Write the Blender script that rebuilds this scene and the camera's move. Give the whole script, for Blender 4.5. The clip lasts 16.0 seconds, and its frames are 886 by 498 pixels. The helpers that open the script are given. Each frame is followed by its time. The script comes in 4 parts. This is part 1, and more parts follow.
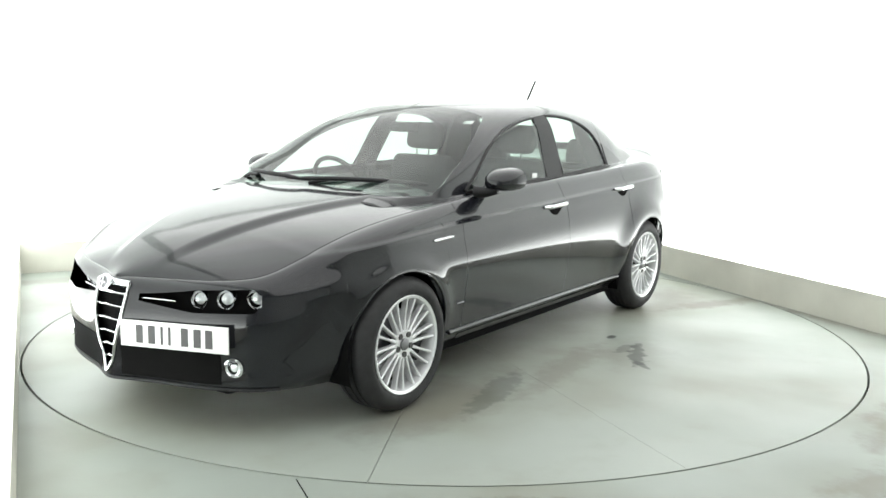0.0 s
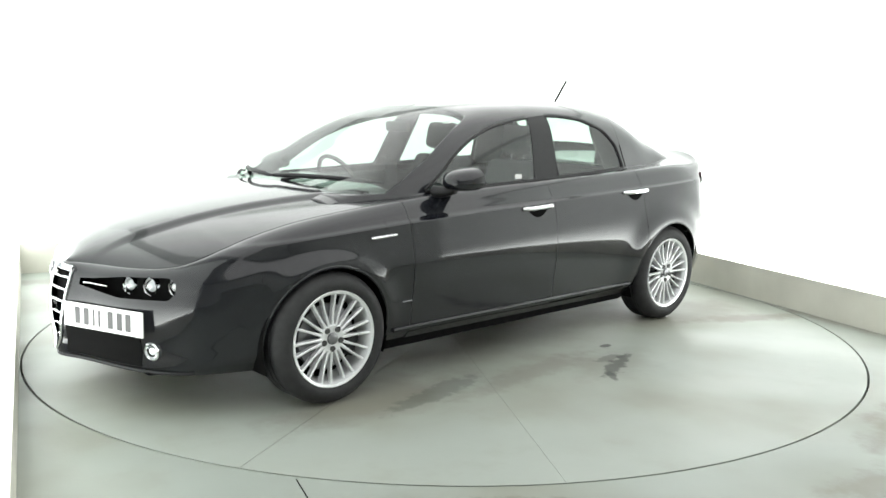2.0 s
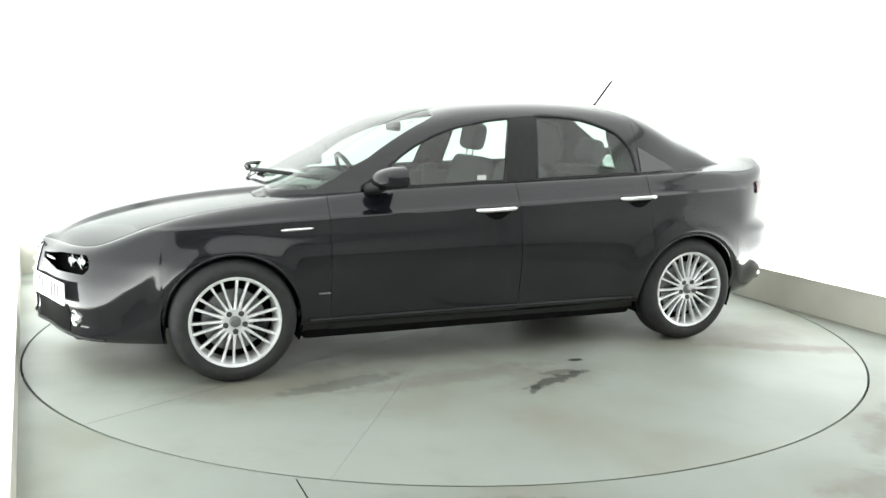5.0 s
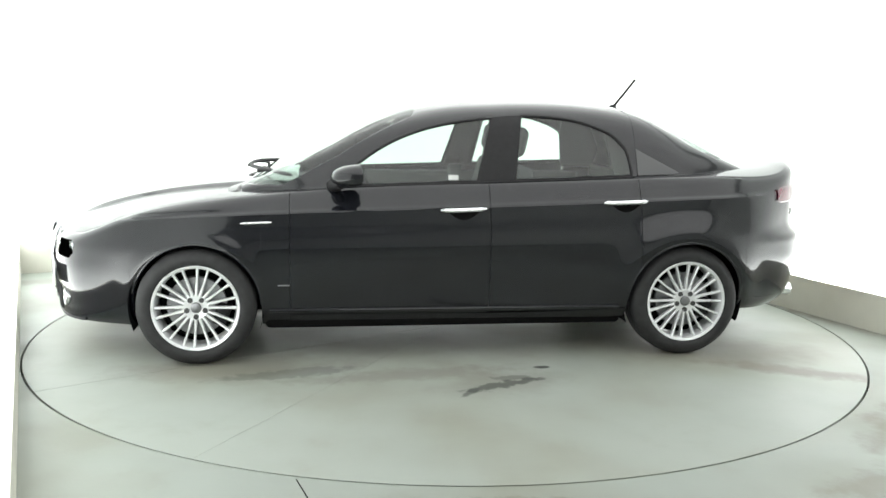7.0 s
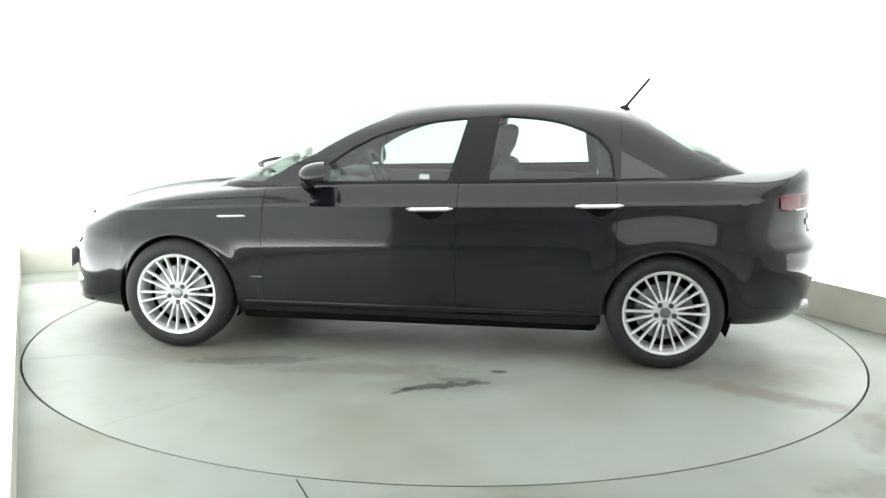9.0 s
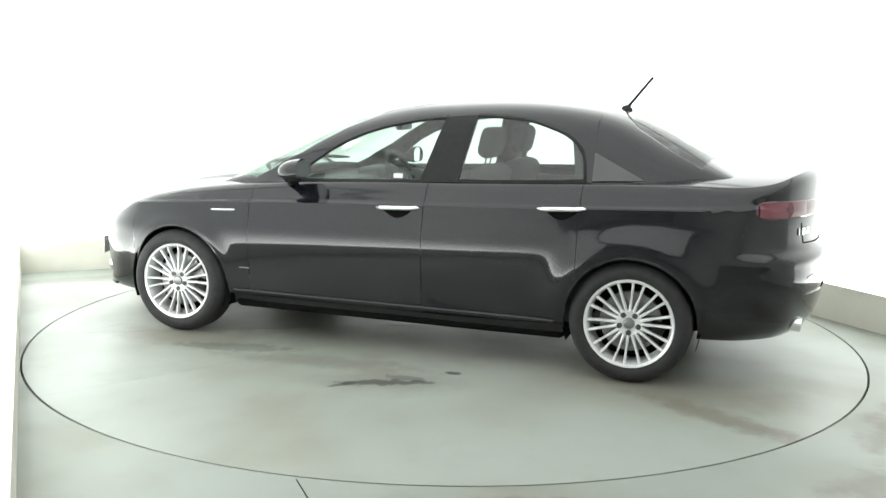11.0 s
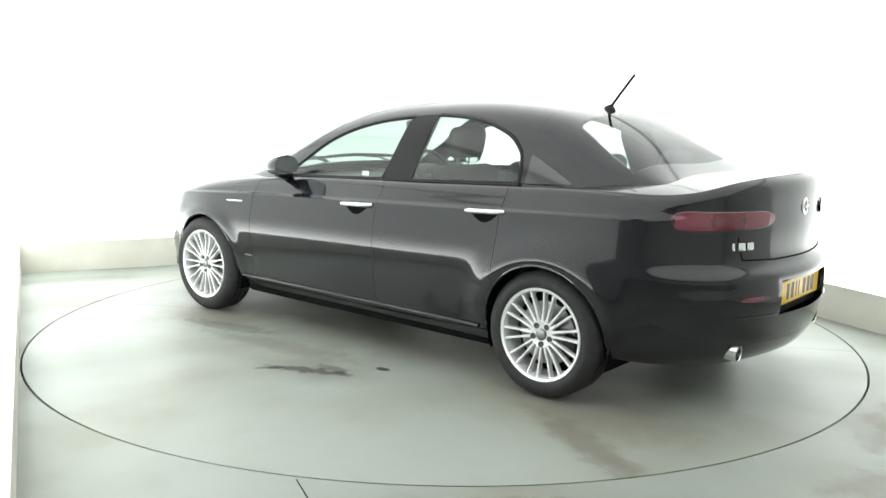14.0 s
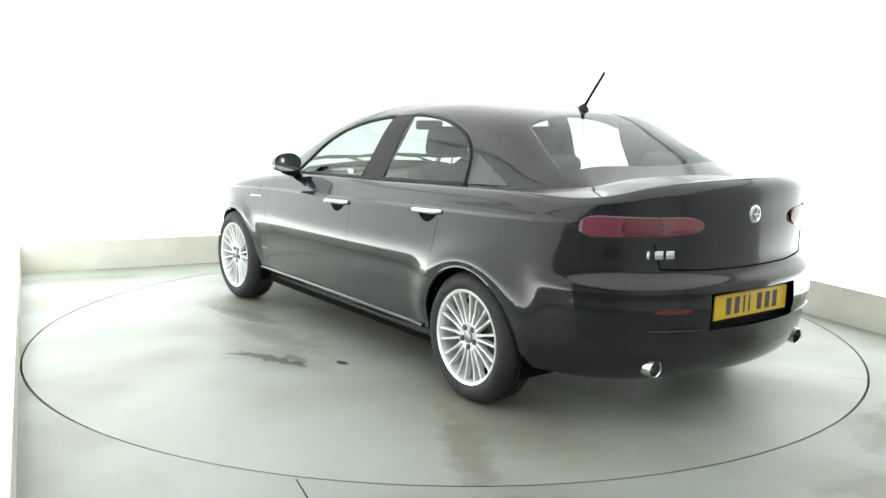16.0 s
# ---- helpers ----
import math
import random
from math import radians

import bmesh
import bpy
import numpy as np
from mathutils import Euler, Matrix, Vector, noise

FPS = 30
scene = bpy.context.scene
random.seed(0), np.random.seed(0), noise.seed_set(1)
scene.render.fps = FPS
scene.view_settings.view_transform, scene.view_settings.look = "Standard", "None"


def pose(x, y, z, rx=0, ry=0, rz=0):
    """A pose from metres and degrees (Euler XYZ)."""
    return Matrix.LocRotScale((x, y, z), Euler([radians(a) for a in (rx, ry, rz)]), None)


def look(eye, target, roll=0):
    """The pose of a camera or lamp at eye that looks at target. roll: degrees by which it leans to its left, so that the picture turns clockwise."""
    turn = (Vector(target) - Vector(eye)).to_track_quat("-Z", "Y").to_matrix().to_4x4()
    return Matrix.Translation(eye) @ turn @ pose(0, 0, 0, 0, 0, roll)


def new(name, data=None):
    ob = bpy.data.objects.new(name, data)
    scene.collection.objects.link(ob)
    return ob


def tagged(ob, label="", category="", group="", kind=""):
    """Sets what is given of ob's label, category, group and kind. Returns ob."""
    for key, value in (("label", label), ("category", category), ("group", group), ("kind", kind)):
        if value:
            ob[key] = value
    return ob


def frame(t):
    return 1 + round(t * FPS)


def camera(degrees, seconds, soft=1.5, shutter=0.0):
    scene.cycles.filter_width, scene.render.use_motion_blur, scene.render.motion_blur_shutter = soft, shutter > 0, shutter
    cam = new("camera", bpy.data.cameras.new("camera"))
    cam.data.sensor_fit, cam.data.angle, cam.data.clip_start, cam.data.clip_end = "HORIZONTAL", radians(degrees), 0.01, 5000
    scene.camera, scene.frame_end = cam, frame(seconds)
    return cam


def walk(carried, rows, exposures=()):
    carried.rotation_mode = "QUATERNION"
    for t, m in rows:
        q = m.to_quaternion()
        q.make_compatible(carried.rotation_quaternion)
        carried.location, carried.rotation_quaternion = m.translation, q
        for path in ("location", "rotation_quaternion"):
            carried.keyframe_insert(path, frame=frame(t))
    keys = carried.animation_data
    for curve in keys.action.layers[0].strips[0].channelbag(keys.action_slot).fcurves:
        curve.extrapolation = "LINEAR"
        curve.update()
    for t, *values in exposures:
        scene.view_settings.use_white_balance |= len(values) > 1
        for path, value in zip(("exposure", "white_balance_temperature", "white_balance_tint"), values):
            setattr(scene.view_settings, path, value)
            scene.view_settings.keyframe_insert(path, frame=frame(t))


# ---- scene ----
# camera: fixed, near the left wall of the booth
cam = camera(52.48, 16.0)
CAM_POSE = pose(0.0, -5.598, 1.398, 90 - 9.229, 0, 0.207) @ pose(0, 0, 0, 0, 0, 0.967)
walk(cam, [(0.0, CAM_POSE), (16.0, CAM_POSE)])

# heading of the car on the turntable, seconds and degrees
HEADING = [(0, 234.89), (0.5, 232.87), (1, 229.82), (1.5, 226.35), (2, 222.85), (2.5, 219.37), (3, 215.84),
           (3.5, 212.37), (4, 208.9), (5.25, 200.3), (6.5, 191.73), (7, 188.24), (7.5, 184.72), (8, 181.2), (8.5, 177.7), (9, 174.23),
           (10.25, 165.8), (11.5, 157.38), (12, 153.93), (12.5, 150.5), (13, 147.05), (13.5, 143.6), (14, 140.15),
           (14.5, 136.75), (15, 133.32), (15.5, 129.9), (16, 126.35)]
CAR_X, CAR_Y = 0.0896, -0.0887

# ---- light ----
world = bpy.data.worlds.new("world")
scene.world = world
world.use_nodes = True
world.node_tree.nodes["Background"].inputs[0].default_value = (0.9, 1.0, 0.95, 1)
world.node_tree.nodes["Background"].inputs[1].default_value = 0.25
scene.view_settings.exposure = 0.0

ROOM_TURN = 25.0
ROOM = pose(-3.38, 1.41, 0, 0, 0, ROOM_TURN)   # back left corner; x along the back wall, -y towards the camera
ROOM_W, ROOM_L, ROOM_H = 4.95, 10.0, 2.55
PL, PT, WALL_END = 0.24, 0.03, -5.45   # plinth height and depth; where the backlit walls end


# the booth is lit by its three backlit fabric walls, their emission raised just above the plinth,
# and by an unseen ceiling fill light, added to brighten the floor and the end behind the camera
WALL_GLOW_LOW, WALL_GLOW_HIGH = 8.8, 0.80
panel = bpy.data.lights.new("added_ceiling_fill", "AREA")
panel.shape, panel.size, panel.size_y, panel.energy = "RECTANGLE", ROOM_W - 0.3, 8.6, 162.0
fill_ob = new("added_ceiling_fill", panel)
fill_ob.matrix_world = ROOM @ pose(ROOM_W / 2, -4.7, ROOM_H - 0.03)


# ---- materials ----
def material(name, colour, rough=0.5, metal=0.0, coat=0.0, vary=0.0, scale=8.0, bump=0.0, emit=0.0, spec=0.5):
    m = bpy.data.materials.new(name)
    m.use_nodes = True
    nt = m.node_tree
    b = nt.nodes["Principled BSDF"]
    b.inputs["Base Color"].default_value = (*colour, 1)
    b.inputs["Roughness"].default_value = rough
    b.inputs["Metallic"].default_value = metal
    b.inputs["Coat Weight"].default_value = coat
    b.inputs["Coat Roughness"].default_value = 0.06
    b.inputs["Specular IOR Level"].default_value = spec
    if emit:
        b.inputs["Emission Color"].default_value = (*colour, 1)
        b.inputs["Emission Strength"].default_value = emit
    if vary or bump:
        tc = nt.nodes.new("ShaderNodeTexCoord")
        n1 = nt.nodes.new("ShaderNodeTexNoise")
        n1.inputs["Scale"].default_value = scale
        n1.inputs["Detail"].default_value = 6
        nt.links.new(tc.outputs["Object"], n1.inputs["Vector"])
        if vary:
            r = nt.nodes.new("ShaderNodeValToRGB")
            r.color_ramp.elements[0].position, r.color_ramp.elements[1].position = 0.3, 0.7
            r.color_ramp.elements[0].color = (*[k * (1 - vary) for k in colour], 1)
            r.color_ramp.elements[1].color = (*[min(1, k * (1 + vary)) for k in colour], 1)
            nt.links.new(n1.outputs["Fac"], r.inputs[0])
            nt.links.new(r.outputs[0], b.inputs["Base Color"])
        if bump:
            n2 = nt.nodes.new("ShaderNodeTexNoise")
            n2.inputs["Scale"].default_value = scale * 9
            n2.inputs["Detail"].default_value = 4
            nt.links.new(tc.outputs["Object"], n2.inputs["Vector"])
            bp = nt.nodes.new("ShaderNodeBump")
            bp.inputs["Strength"].default_value = bump
            bp.inputs["Distance"].default_value = 0.004
            nt.links.new(n2.outputs["Fac"], bp.inputs["Height"])
            nt.links.new(bp.outputs[0], b.inputs["Normal"])
    return m


def glass_material(name, tint, facing_gloss=0.05):
    """Thin clear pane: both of its surfaces reflect, more at grazing angles."""
    m = bpy.data.materials.new(name)
    m.use_nodes = True
    nt = m.node_tree
    nt.nodes.remove(nt.nodes["Principled BSDF"])
    out = nt.nodes["Material Output"]
    tr = nt.nodes.new("ShaderNodeBsdfTransparent")
    tr.inputs[0].default_value = (*tint, 1)
    gl = nt.nodes.new("ShaderNodeBsdfGlossy")
    gl.inputs["Roughness"].default_value = 0.02
    lw = nt.nodes.new("ShaderNodeLayerWeight")
    lw.inputs["Blend"].default_value = 0.5
    pw = nt.nodes.new("ShaderNodeMath")
    pw.operation = "POWER"
    nt.links.new(lw.outputs["Facing"], pw.inputs[0])
    pw.inputs[1].default_value = 5.0
    fr = nt.nodes.new("ShaderNodeMath")
    fr.operation = "MULTIPLY_ADD"
    nt.links.new(pw.outputs[0], fr.inputs[0])
    fr.inputs[1].default_value = 1 - facing_gloss
    fr.inputs[2].default_value = facing_gloss
    mx = nt.nodes.new("ShaderNodeMixShader")
    nt.links.new(fr.outputs[0], mx.inputs[0])
    nt.links.new(tr.outputs[0], mx.inputs[1])
    nt.links.new(gl.outputs[0], mx.inputs[2])
    nt.links.new(mx.outputs[0], out.inputs[0])
    return m


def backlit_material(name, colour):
    """White fabric whose emission stands in for light from behind; the glow set fades with height."""
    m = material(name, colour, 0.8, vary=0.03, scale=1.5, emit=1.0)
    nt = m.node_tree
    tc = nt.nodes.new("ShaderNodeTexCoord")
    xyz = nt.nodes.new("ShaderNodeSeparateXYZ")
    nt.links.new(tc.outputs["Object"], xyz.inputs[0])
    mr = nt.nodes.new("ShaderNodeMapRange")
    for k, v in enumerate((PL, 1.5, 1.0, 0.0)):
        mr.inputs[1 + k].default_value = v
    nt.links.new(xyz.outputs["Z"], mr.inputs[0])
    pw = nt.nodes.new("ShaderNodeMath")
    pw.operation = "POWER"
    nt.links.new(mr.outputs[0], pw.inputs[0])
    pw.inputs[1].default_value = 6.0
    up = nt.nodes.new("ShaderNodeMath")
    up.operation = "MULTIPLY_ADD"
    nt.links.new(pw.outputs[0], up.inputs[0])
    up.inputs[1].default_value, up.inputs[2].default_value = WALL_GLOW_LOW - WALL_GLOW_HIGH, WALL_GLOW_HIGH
    # emission dimmed towards the open end, for a soft edge in the car's reflections
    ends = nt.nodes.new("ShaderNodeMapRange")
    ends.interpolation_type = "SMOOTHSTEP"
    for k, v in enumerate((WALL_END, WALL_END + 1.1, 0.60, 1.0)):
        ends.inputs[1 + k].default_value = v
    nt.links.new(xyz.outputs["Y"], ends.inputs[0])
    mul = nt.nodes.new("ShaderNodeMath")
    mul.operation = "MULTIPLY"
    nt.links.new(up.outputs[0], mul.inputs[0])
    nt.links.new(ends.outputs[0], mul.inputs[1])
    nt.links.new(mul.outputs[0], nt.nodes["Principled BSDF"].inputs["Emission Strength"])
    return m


PAINT = material("black_paint", (0.0066, 0.0072, 0.0100), 0.25, 0.0, 1.0, spec=0.1)
TRIM = material("black_trim", (0.008, 0.008, 0.009), 0.45, vary=0.2, scale=40, bump=0.1, spec=0.3)
RUBBER = material("tyre_rubber", (0.018, 0.018, 0.019), 0.7, vary=0.25, scale=25, bump=0.3)
ALLOY = material("alloy_silver", (0.80, 0.81, 0.82), 0.28, 0.40, vary=0.05, scale=30)
CHROME = material("chrome", (0.8, 0.81, 0.82), 0.08, 1.0)
# near-black for liners and backings, also painted in for shade inside openings and gaps
DARK = material("black_parts_and_shade", (0.006, 0.006, 0.006), 0.8, spec=0.05)
STEEL = material("brake_steel", (0.25, 0.25, 0.26), 0.35, 0.9, vary=0.2, scale=20)
FABRIC = material("seat_fabric", (0.065, 0.066, 0.07), 0.85, vary=0.25, scale=60, bump=0.2)
DASH = material("dash_plastic", (0.085, 0.085, 0.087), 0.6, vary=0.15, scale=30, bump=0.15)
GLASS = glass_material("window_glass", (0.67, 0.77, 0.715), 0.08)
CLEAR = glass_material("lamp_lens", (0.95, 0.97, 0.97))
RED = material("red_lens", (0.11, 0.006, 0.018), 0.12, 0.0, 1.0)
RED_DARK = material("dark_red_lens", (0.055, 0.006, 0.016), 0.12, 0.0, 1.0)
PINK = material("pale_red_lens", (0.15, 0.022, 0.042), 0.12, 0.0, 1.0)
WHITE_PLATE = material("white_plate", (0.8, 0.8, 0.78), 0.4)
YELLOW_PLATE = material("yellow_plate", (0.78, 0.5, 0.03), 0.4)
INK = material("black_ink", (0.05, 0.05, 0.05), 0.5)
MIRROR = material("mirror_glass", (0.75, 0.8, 0.82), 0.02, 1.0)
STICKER = material("white_sticker", (0.75, 0.77, 0.75), 0.6)
WALL = material("white_wall_paint", (0.86, 0.88, 0.85), 0.75, vary=0.02, scale=1.2, bump=0.05)
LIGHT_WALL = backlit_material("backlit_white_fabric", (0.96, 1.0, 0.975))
QUARTER_GLASS = material("dark_quarter_glass", (0.03, 0.032, 0.034), 0.05, spec=0.9)
PLINTH = material("cream_plinth_paint", (0.62, 0.61, 0.54), 0.6, vary=0.08, scale=3.0, bump=0.1)
CEILING = material("grey_ceiling", (0.72, 0.73, 0.72), 0.8, vary=0.1, scale=2.0)
GREY_WALL = material("unseen_grey_wall", (0.76, 0.765, 0.76), 0.6, vary=0.1, scale=2.0)


def floor_material(name, base, stains):
    """Worn painted concrete; stains: (x, y, half-length, half-width, turn, strength, raggedness, colour)."""
    m = material(name, base, 0.32)
    nt = m.node_tree
    b = nt.nodes["Principled BSDF"]
    tc = nt.nodes.new("ShaderNodeTexCoord")

    def noise_node(scale, detail, rough=0.5, output="Fac"):
        n = nt.nodes.new("ShaderNodeTexNoise")
        n.inputs["Scale"].default_value, n.inputs["Detail"].default_value = scale, detail
        n.inputs["Roughness"].default_value = rough
        nt.links.new(tc.outputs["Object"], n.inputs["Vector"])
        return n.outputs[output]

    def math_node(op, a, c):
        n = nt.nodes.new("ShaderNodeMath")
        n.operation = op
        for sock, val in zip(n.inputs, (a, c)):
            if isinstance(val, (int, float)):
                sock.default_value = val
            else:
                nt.links.new(val, sock)
        return n.outputs[0]

    def smooth(src, lo, hi, out_lo, out_hi):
        n = nt.nodes.new("ShaderNodeMapRange")
        n.interpolation_type = "SMOOTHSTEP"
        for k, val in enumerate((lo, hi, out_lo, out_hi)):
            n.inputs[1 + k].default_value = val
        nt.links.new(src, n.inputs[0])
        return n.outputs[0]

    def mix(fac, a, c, mode="MIX"):
        x = nt.nodes.new("ShaderNodeMix")
        x.data_type, x.blend_type = "RGBA", mode
        for sock, val in ((x.inputs[0], fac), (x.inputs[6], a), (x.inputs[7], c)):
            if isinstance(val, (int, float)):
                sock.default_value = val
            elif isinstance(val, tuple):
                sock.default_value = (*val, 1)
            else:
                nt.links.new(val, sock)
        return x.outputs[2]

    dirty = tuple(k * f for k, f in zip(base, (0.80, 0.76, 0.70)))
    col = mix(smooth(noise_node(0.8, 3), 0.38, 0.68, 0.0, 1.0), base, dirty)
    col = mix(smooth(noise_node(3.2, 5, 0.6), 0.52, 0.75, 0.0, 0.35), col, dirty)
    for (sx, sy, rx, ry, turn, strength, ragged, colour) in stains:
        mp = nt.nodes.new("ShaderNodeMapping")
        mp.vector_type = "TEXTURE"
        mp.inputs["Location"].default_value = (sx, sy, 0)
        mp.inputs["Rotation"].default_value = (0, 0, radians(turn))
        mp.inputs["Scale"].default_value = (rx, ry, 1)
        nt.links.new(tc.outputs["Object"], mp.inputs["Vector"])
        ln = nt.nodes.new("ShaderNodeVectorMath")
        ln.operation = "LENGTH"
        nt.links.new(mp.outputs[0], ln.inputs[0])
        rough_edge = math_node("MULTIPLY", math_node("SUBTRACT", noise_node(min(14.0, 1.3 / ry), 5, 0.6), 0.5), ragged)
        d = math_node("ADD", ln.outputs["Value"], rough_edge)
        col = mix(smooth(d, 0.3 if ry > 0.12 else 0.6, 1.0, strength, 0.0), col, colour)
    nt.links.new(col, b.inputs["Base Color"])
    nt.links.new(smooth(noise_node(1.7, 4), 0.35, 0.7, 0.40, 0.55), b.inputs["Roughness"])
    bp = nt.nodes.new("ShaderNodeBump")
    bp.inputs["Strength"].default_value, bp.inputs["Distance"].default_value = 0.10, 0.002
    nt.links.new(noise_node(45, 4), bp.inputs["Height"])
    nt.links.new(bp.outputs[0], b.inputs["Normal"])
    return m


BROWN, BLACKISH, PALE = (0.150, 0.138, 0.110), (0.030, 0.034, 0.030), (0.50, 0.51, 0.46)
REFLECTOR = material("lamp_reflector", (0.90, 0.91, 0.92), 0.16, 0.35)


# ---- mesh helpers ----
def part(name, bm, mat, parent=None, label="", smooth=35):
    me = bpy.data.meshes.new(name)
    bmesh.ops.remove_doubles(bm, verts=bm.verts, dist=1e-5)
    bm.to_mesh(me)
    bm.free()
    me.materials.append(mat)
    if smooth:
        me.shade_smooth()
        me.set_sharp_from_angle(angle=radians(smooth))
    ob = new(name, me)
    if parent is not None:
        ob.parent = parent
    if label:
        tagged(ob, label)
    return ob


def box(bm, x0, x1, y0, y1, z0, z1, m=None, bevel=0.0):
    r = bmesh.ops.create_cube(bm, size=1)
    vs = r["verts"]
    t = Matrix.Translation(((x0 + x1) / 2, (y0 + y1) / 2, (z0 + z1) / 2)) @ Matrix.Diagonal((x1 - x0, y1 - y0, z1 - z0, 1))
    bmesh.ops.transform(bm, matrix=t, verts=vs)
    if bevel:
        es = list({e for v in vs for e in v.link_edges})
        g = bmesh.ops.bevel(bm, geom=es, offset=bevel, segments=3, affect="EDGES", profile=0.5)
        vs = list({v for f in g["faces"] for v in f.verts} | {v for v in vs if v.is_valid})
    if m is not None:
        bmesh.ops.transform(bm, matrix=m, verts=vs)
    return bm


def lathe(bm, profile, m=None, n=48, close=False):
    """Turn a profile of (radius, along) about the local z axis."""
    rings = []
    for r, z in profile:
        rings.append([bm.verts.new((r * math.cos(2 * math.pi * i / n), r * math.sin(2 * math.pi * i / n), z)) for i in range(n)])
    if close:
        rings.append(rings[0])
    for a, b in zip(rings, rings[1:]):
        for i in range(n):
            j = (i + 1) % n
            try:
                bm.faces.new((a[i], a[j], b[j], b[i]))
            except ValueError:
                pass
    if m is not None:
        bmesh.ops.transform(bm, matrix=m, verts=list({v for r in rings for v in r}))
    return bm


def tube(bm, points, radius, n=10):
    """A round bar along points; radius a number or one for each point."""
    pts = [Vector(p) for p in points]
    rad = radius if isinstance(radius, (list, tuple)) else [radius] * len(pts)
    rings = []
    q = last = None
    for k, p in enumerate(pts):
        d = (pts[min(k + 1, len(pts) - 1)] - pts[max(k - 1, 0)]).normalized()
        # carry the ring along without twist
        q = d.to_track_quat("Z", "Y") if q is None else last.rotation_difference(d) @ q
        last = d
        rings.append([bm.verts.new(p + q @ Vector((rad[k] * math.cos(2 * math.pi * i / n), rad[k] * math.sin(2 * math.pi * i / n), 0))) for i in range(n)])
    for a, b in zip(rings, rings[1:]):
        for i in range(n):
            bm.faces.new((a[i], a[(i + 1) % n], b[(i + 1) % n], b[i]))
    bm.faces.new(rings[0][::-1])
    bm.faces.new(rings[-1])
    return bm


def spline(pts):
    """Natural cubic through (x, y, ...) rows by the first column."""
    p = np.array(pts, float)
    order = np.argsort(p[:, 0])
    p = p[order]
    x, y = p[:, 0], p[:, 1]
    n = len(x)
    h = np.diff(x)
    a = np.zeros((n, n))
    r = np.zeros(n)
    a[0, 0] = a[-1, -1] = 1
    for i in range(1, n - 1):
        a[i, i - 1], a[i, i], a[i, i + 1] = h[i - 1], 2 * (h[i - 1] + h[i]), h[i]
        r[i] = 6 * ((y[i + 1] - y[i]) / h[i] - (y[i] - y[i - 1]) / h[i - 1])
    mm = np.linalg.solve(a, r)

    def f(t):
        t = np.asarray(t, float)
        tc = np.clip(t, x[0], x[-1])
        i = np.clip(np.searchsorted(x, tc) - 1, 0, n - 2)
        u, w, hh = x[i + 1] - tc, tc - x[i], h[i]
        return (mm[i] * u ** 3 + mm[i + 1] * w ** 3) / (6 * hh) + (y[i] / hh - mm[i] * hh / 6) * u + (y[i + 1] / hh - mm[i + 1] * hh / 6) * w
    return f


def steps(pts):
    p = np.array(sorted(pts), float)
    return lambda t: np.interp(t, p[:, 0], p[:, 1])


def smoothstep(a, b, t):
    u = np.clip((np.asarray(t, float) - a) / (b - a), 0, 1)
    return u * u * (3 - 2 * u)


def sheet(bm, grid, keep=None, flip=False, mirror=False):
    """Faces from a grid of points (rows, columns, 3); keep: which cells."""
    for side in ((1, -1) if mirror else (1,)):
        vs = [[bm.verts.new((p[0], p[1] * side, p[2])) for p in row] for row in grid]
        for i in range(len(vs) - 1):
            for j in range(len(vs[0]) - 1):
                if keep is not None and not keep[i][j]:
                    continue
                q = [vs[i][j], vs[i][j + 1], vs[i + 1][j + 1], vs[i + 1][j]]
                co = []
                for v in q:
                    if all((v.co - c.co).length > 1e-6 for c in co):
                        co.append(v)
                if len(co) < 3:
                    continue
                if flip != (side < 0):
                    co = co[::-1]
                bm.faces.new(co)
    for v in [v for v in bm.verts if not v.link_faces]:
        bm.verts.remove(v)
    return bm


def thicken(ob, thickness, offset=-1.0):
    md = ob.modifiers.new("thickness", "SOLIDIFY")
    md.thickness, md.offset = thickness, offset
    return ob


# ---- the booth ----
def structure(ob, label, category):
    return tagged(ob, label, category, kind="structure")


def wall_block(name, x0, x1, y0, y1, z0, z1, mat, label, category="wall"):
    ob = part(name, box(bmesh.new(), x0, x1, y0, y1, z0, z1), mat, smooth=0)
    ob.matrix_world = ROOM
    return structure(ob, label, category)


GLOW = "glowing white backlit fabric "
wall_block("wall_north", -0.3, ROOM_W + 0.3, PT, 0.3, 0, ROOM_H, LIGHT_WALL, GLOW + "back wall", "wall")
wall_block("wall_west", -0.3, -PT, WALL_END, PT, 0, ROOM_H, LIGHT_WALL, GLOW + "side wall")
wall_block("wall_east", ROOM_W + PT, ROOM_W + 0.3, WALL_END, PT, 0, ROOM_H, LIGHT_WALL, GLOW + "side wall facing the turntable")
# unseen walls and ceiling added to close the place; their greys tune the car's reflections
wall_block("wall_unseen_return", -2.0, -0.3, WALL_END, WALL_END + 0.2, 0, ROOM_H, GREY_WALL, "unseen plain grey return wall, added at the open end")
wall_block("wall_unseen_west", -2.2, -2.0, -ROOM_L, WALL_END + 0.2, 0, ROOM_H, GREY_WALL, "unseen plain grey side wall, added beside the camera")
wall_block("wall_unseen_east", ROOM_W + PT, ROOM_W + 0.3, -ROOM_L, WALL_END, 0, ROOM_H, WALL, "unseen plain white side wall, added beside the camera")
wall_block("wall_unseen_south", -2.2, ROOM_W + 2.2, -ROOM_L - 0.2, -ROOM_L, 0, ROOM_H, WALL, "unseen plain white end wall, added behind the camera")
wall_block("ceiling", -2.2, ROOM_W + 2.2, -ROOM_L - 0.2, 0.3, ROOM_H, ROOM_H + 0.15, CEILING, "unseen plain pale grey booth ceiling", "ceiling")
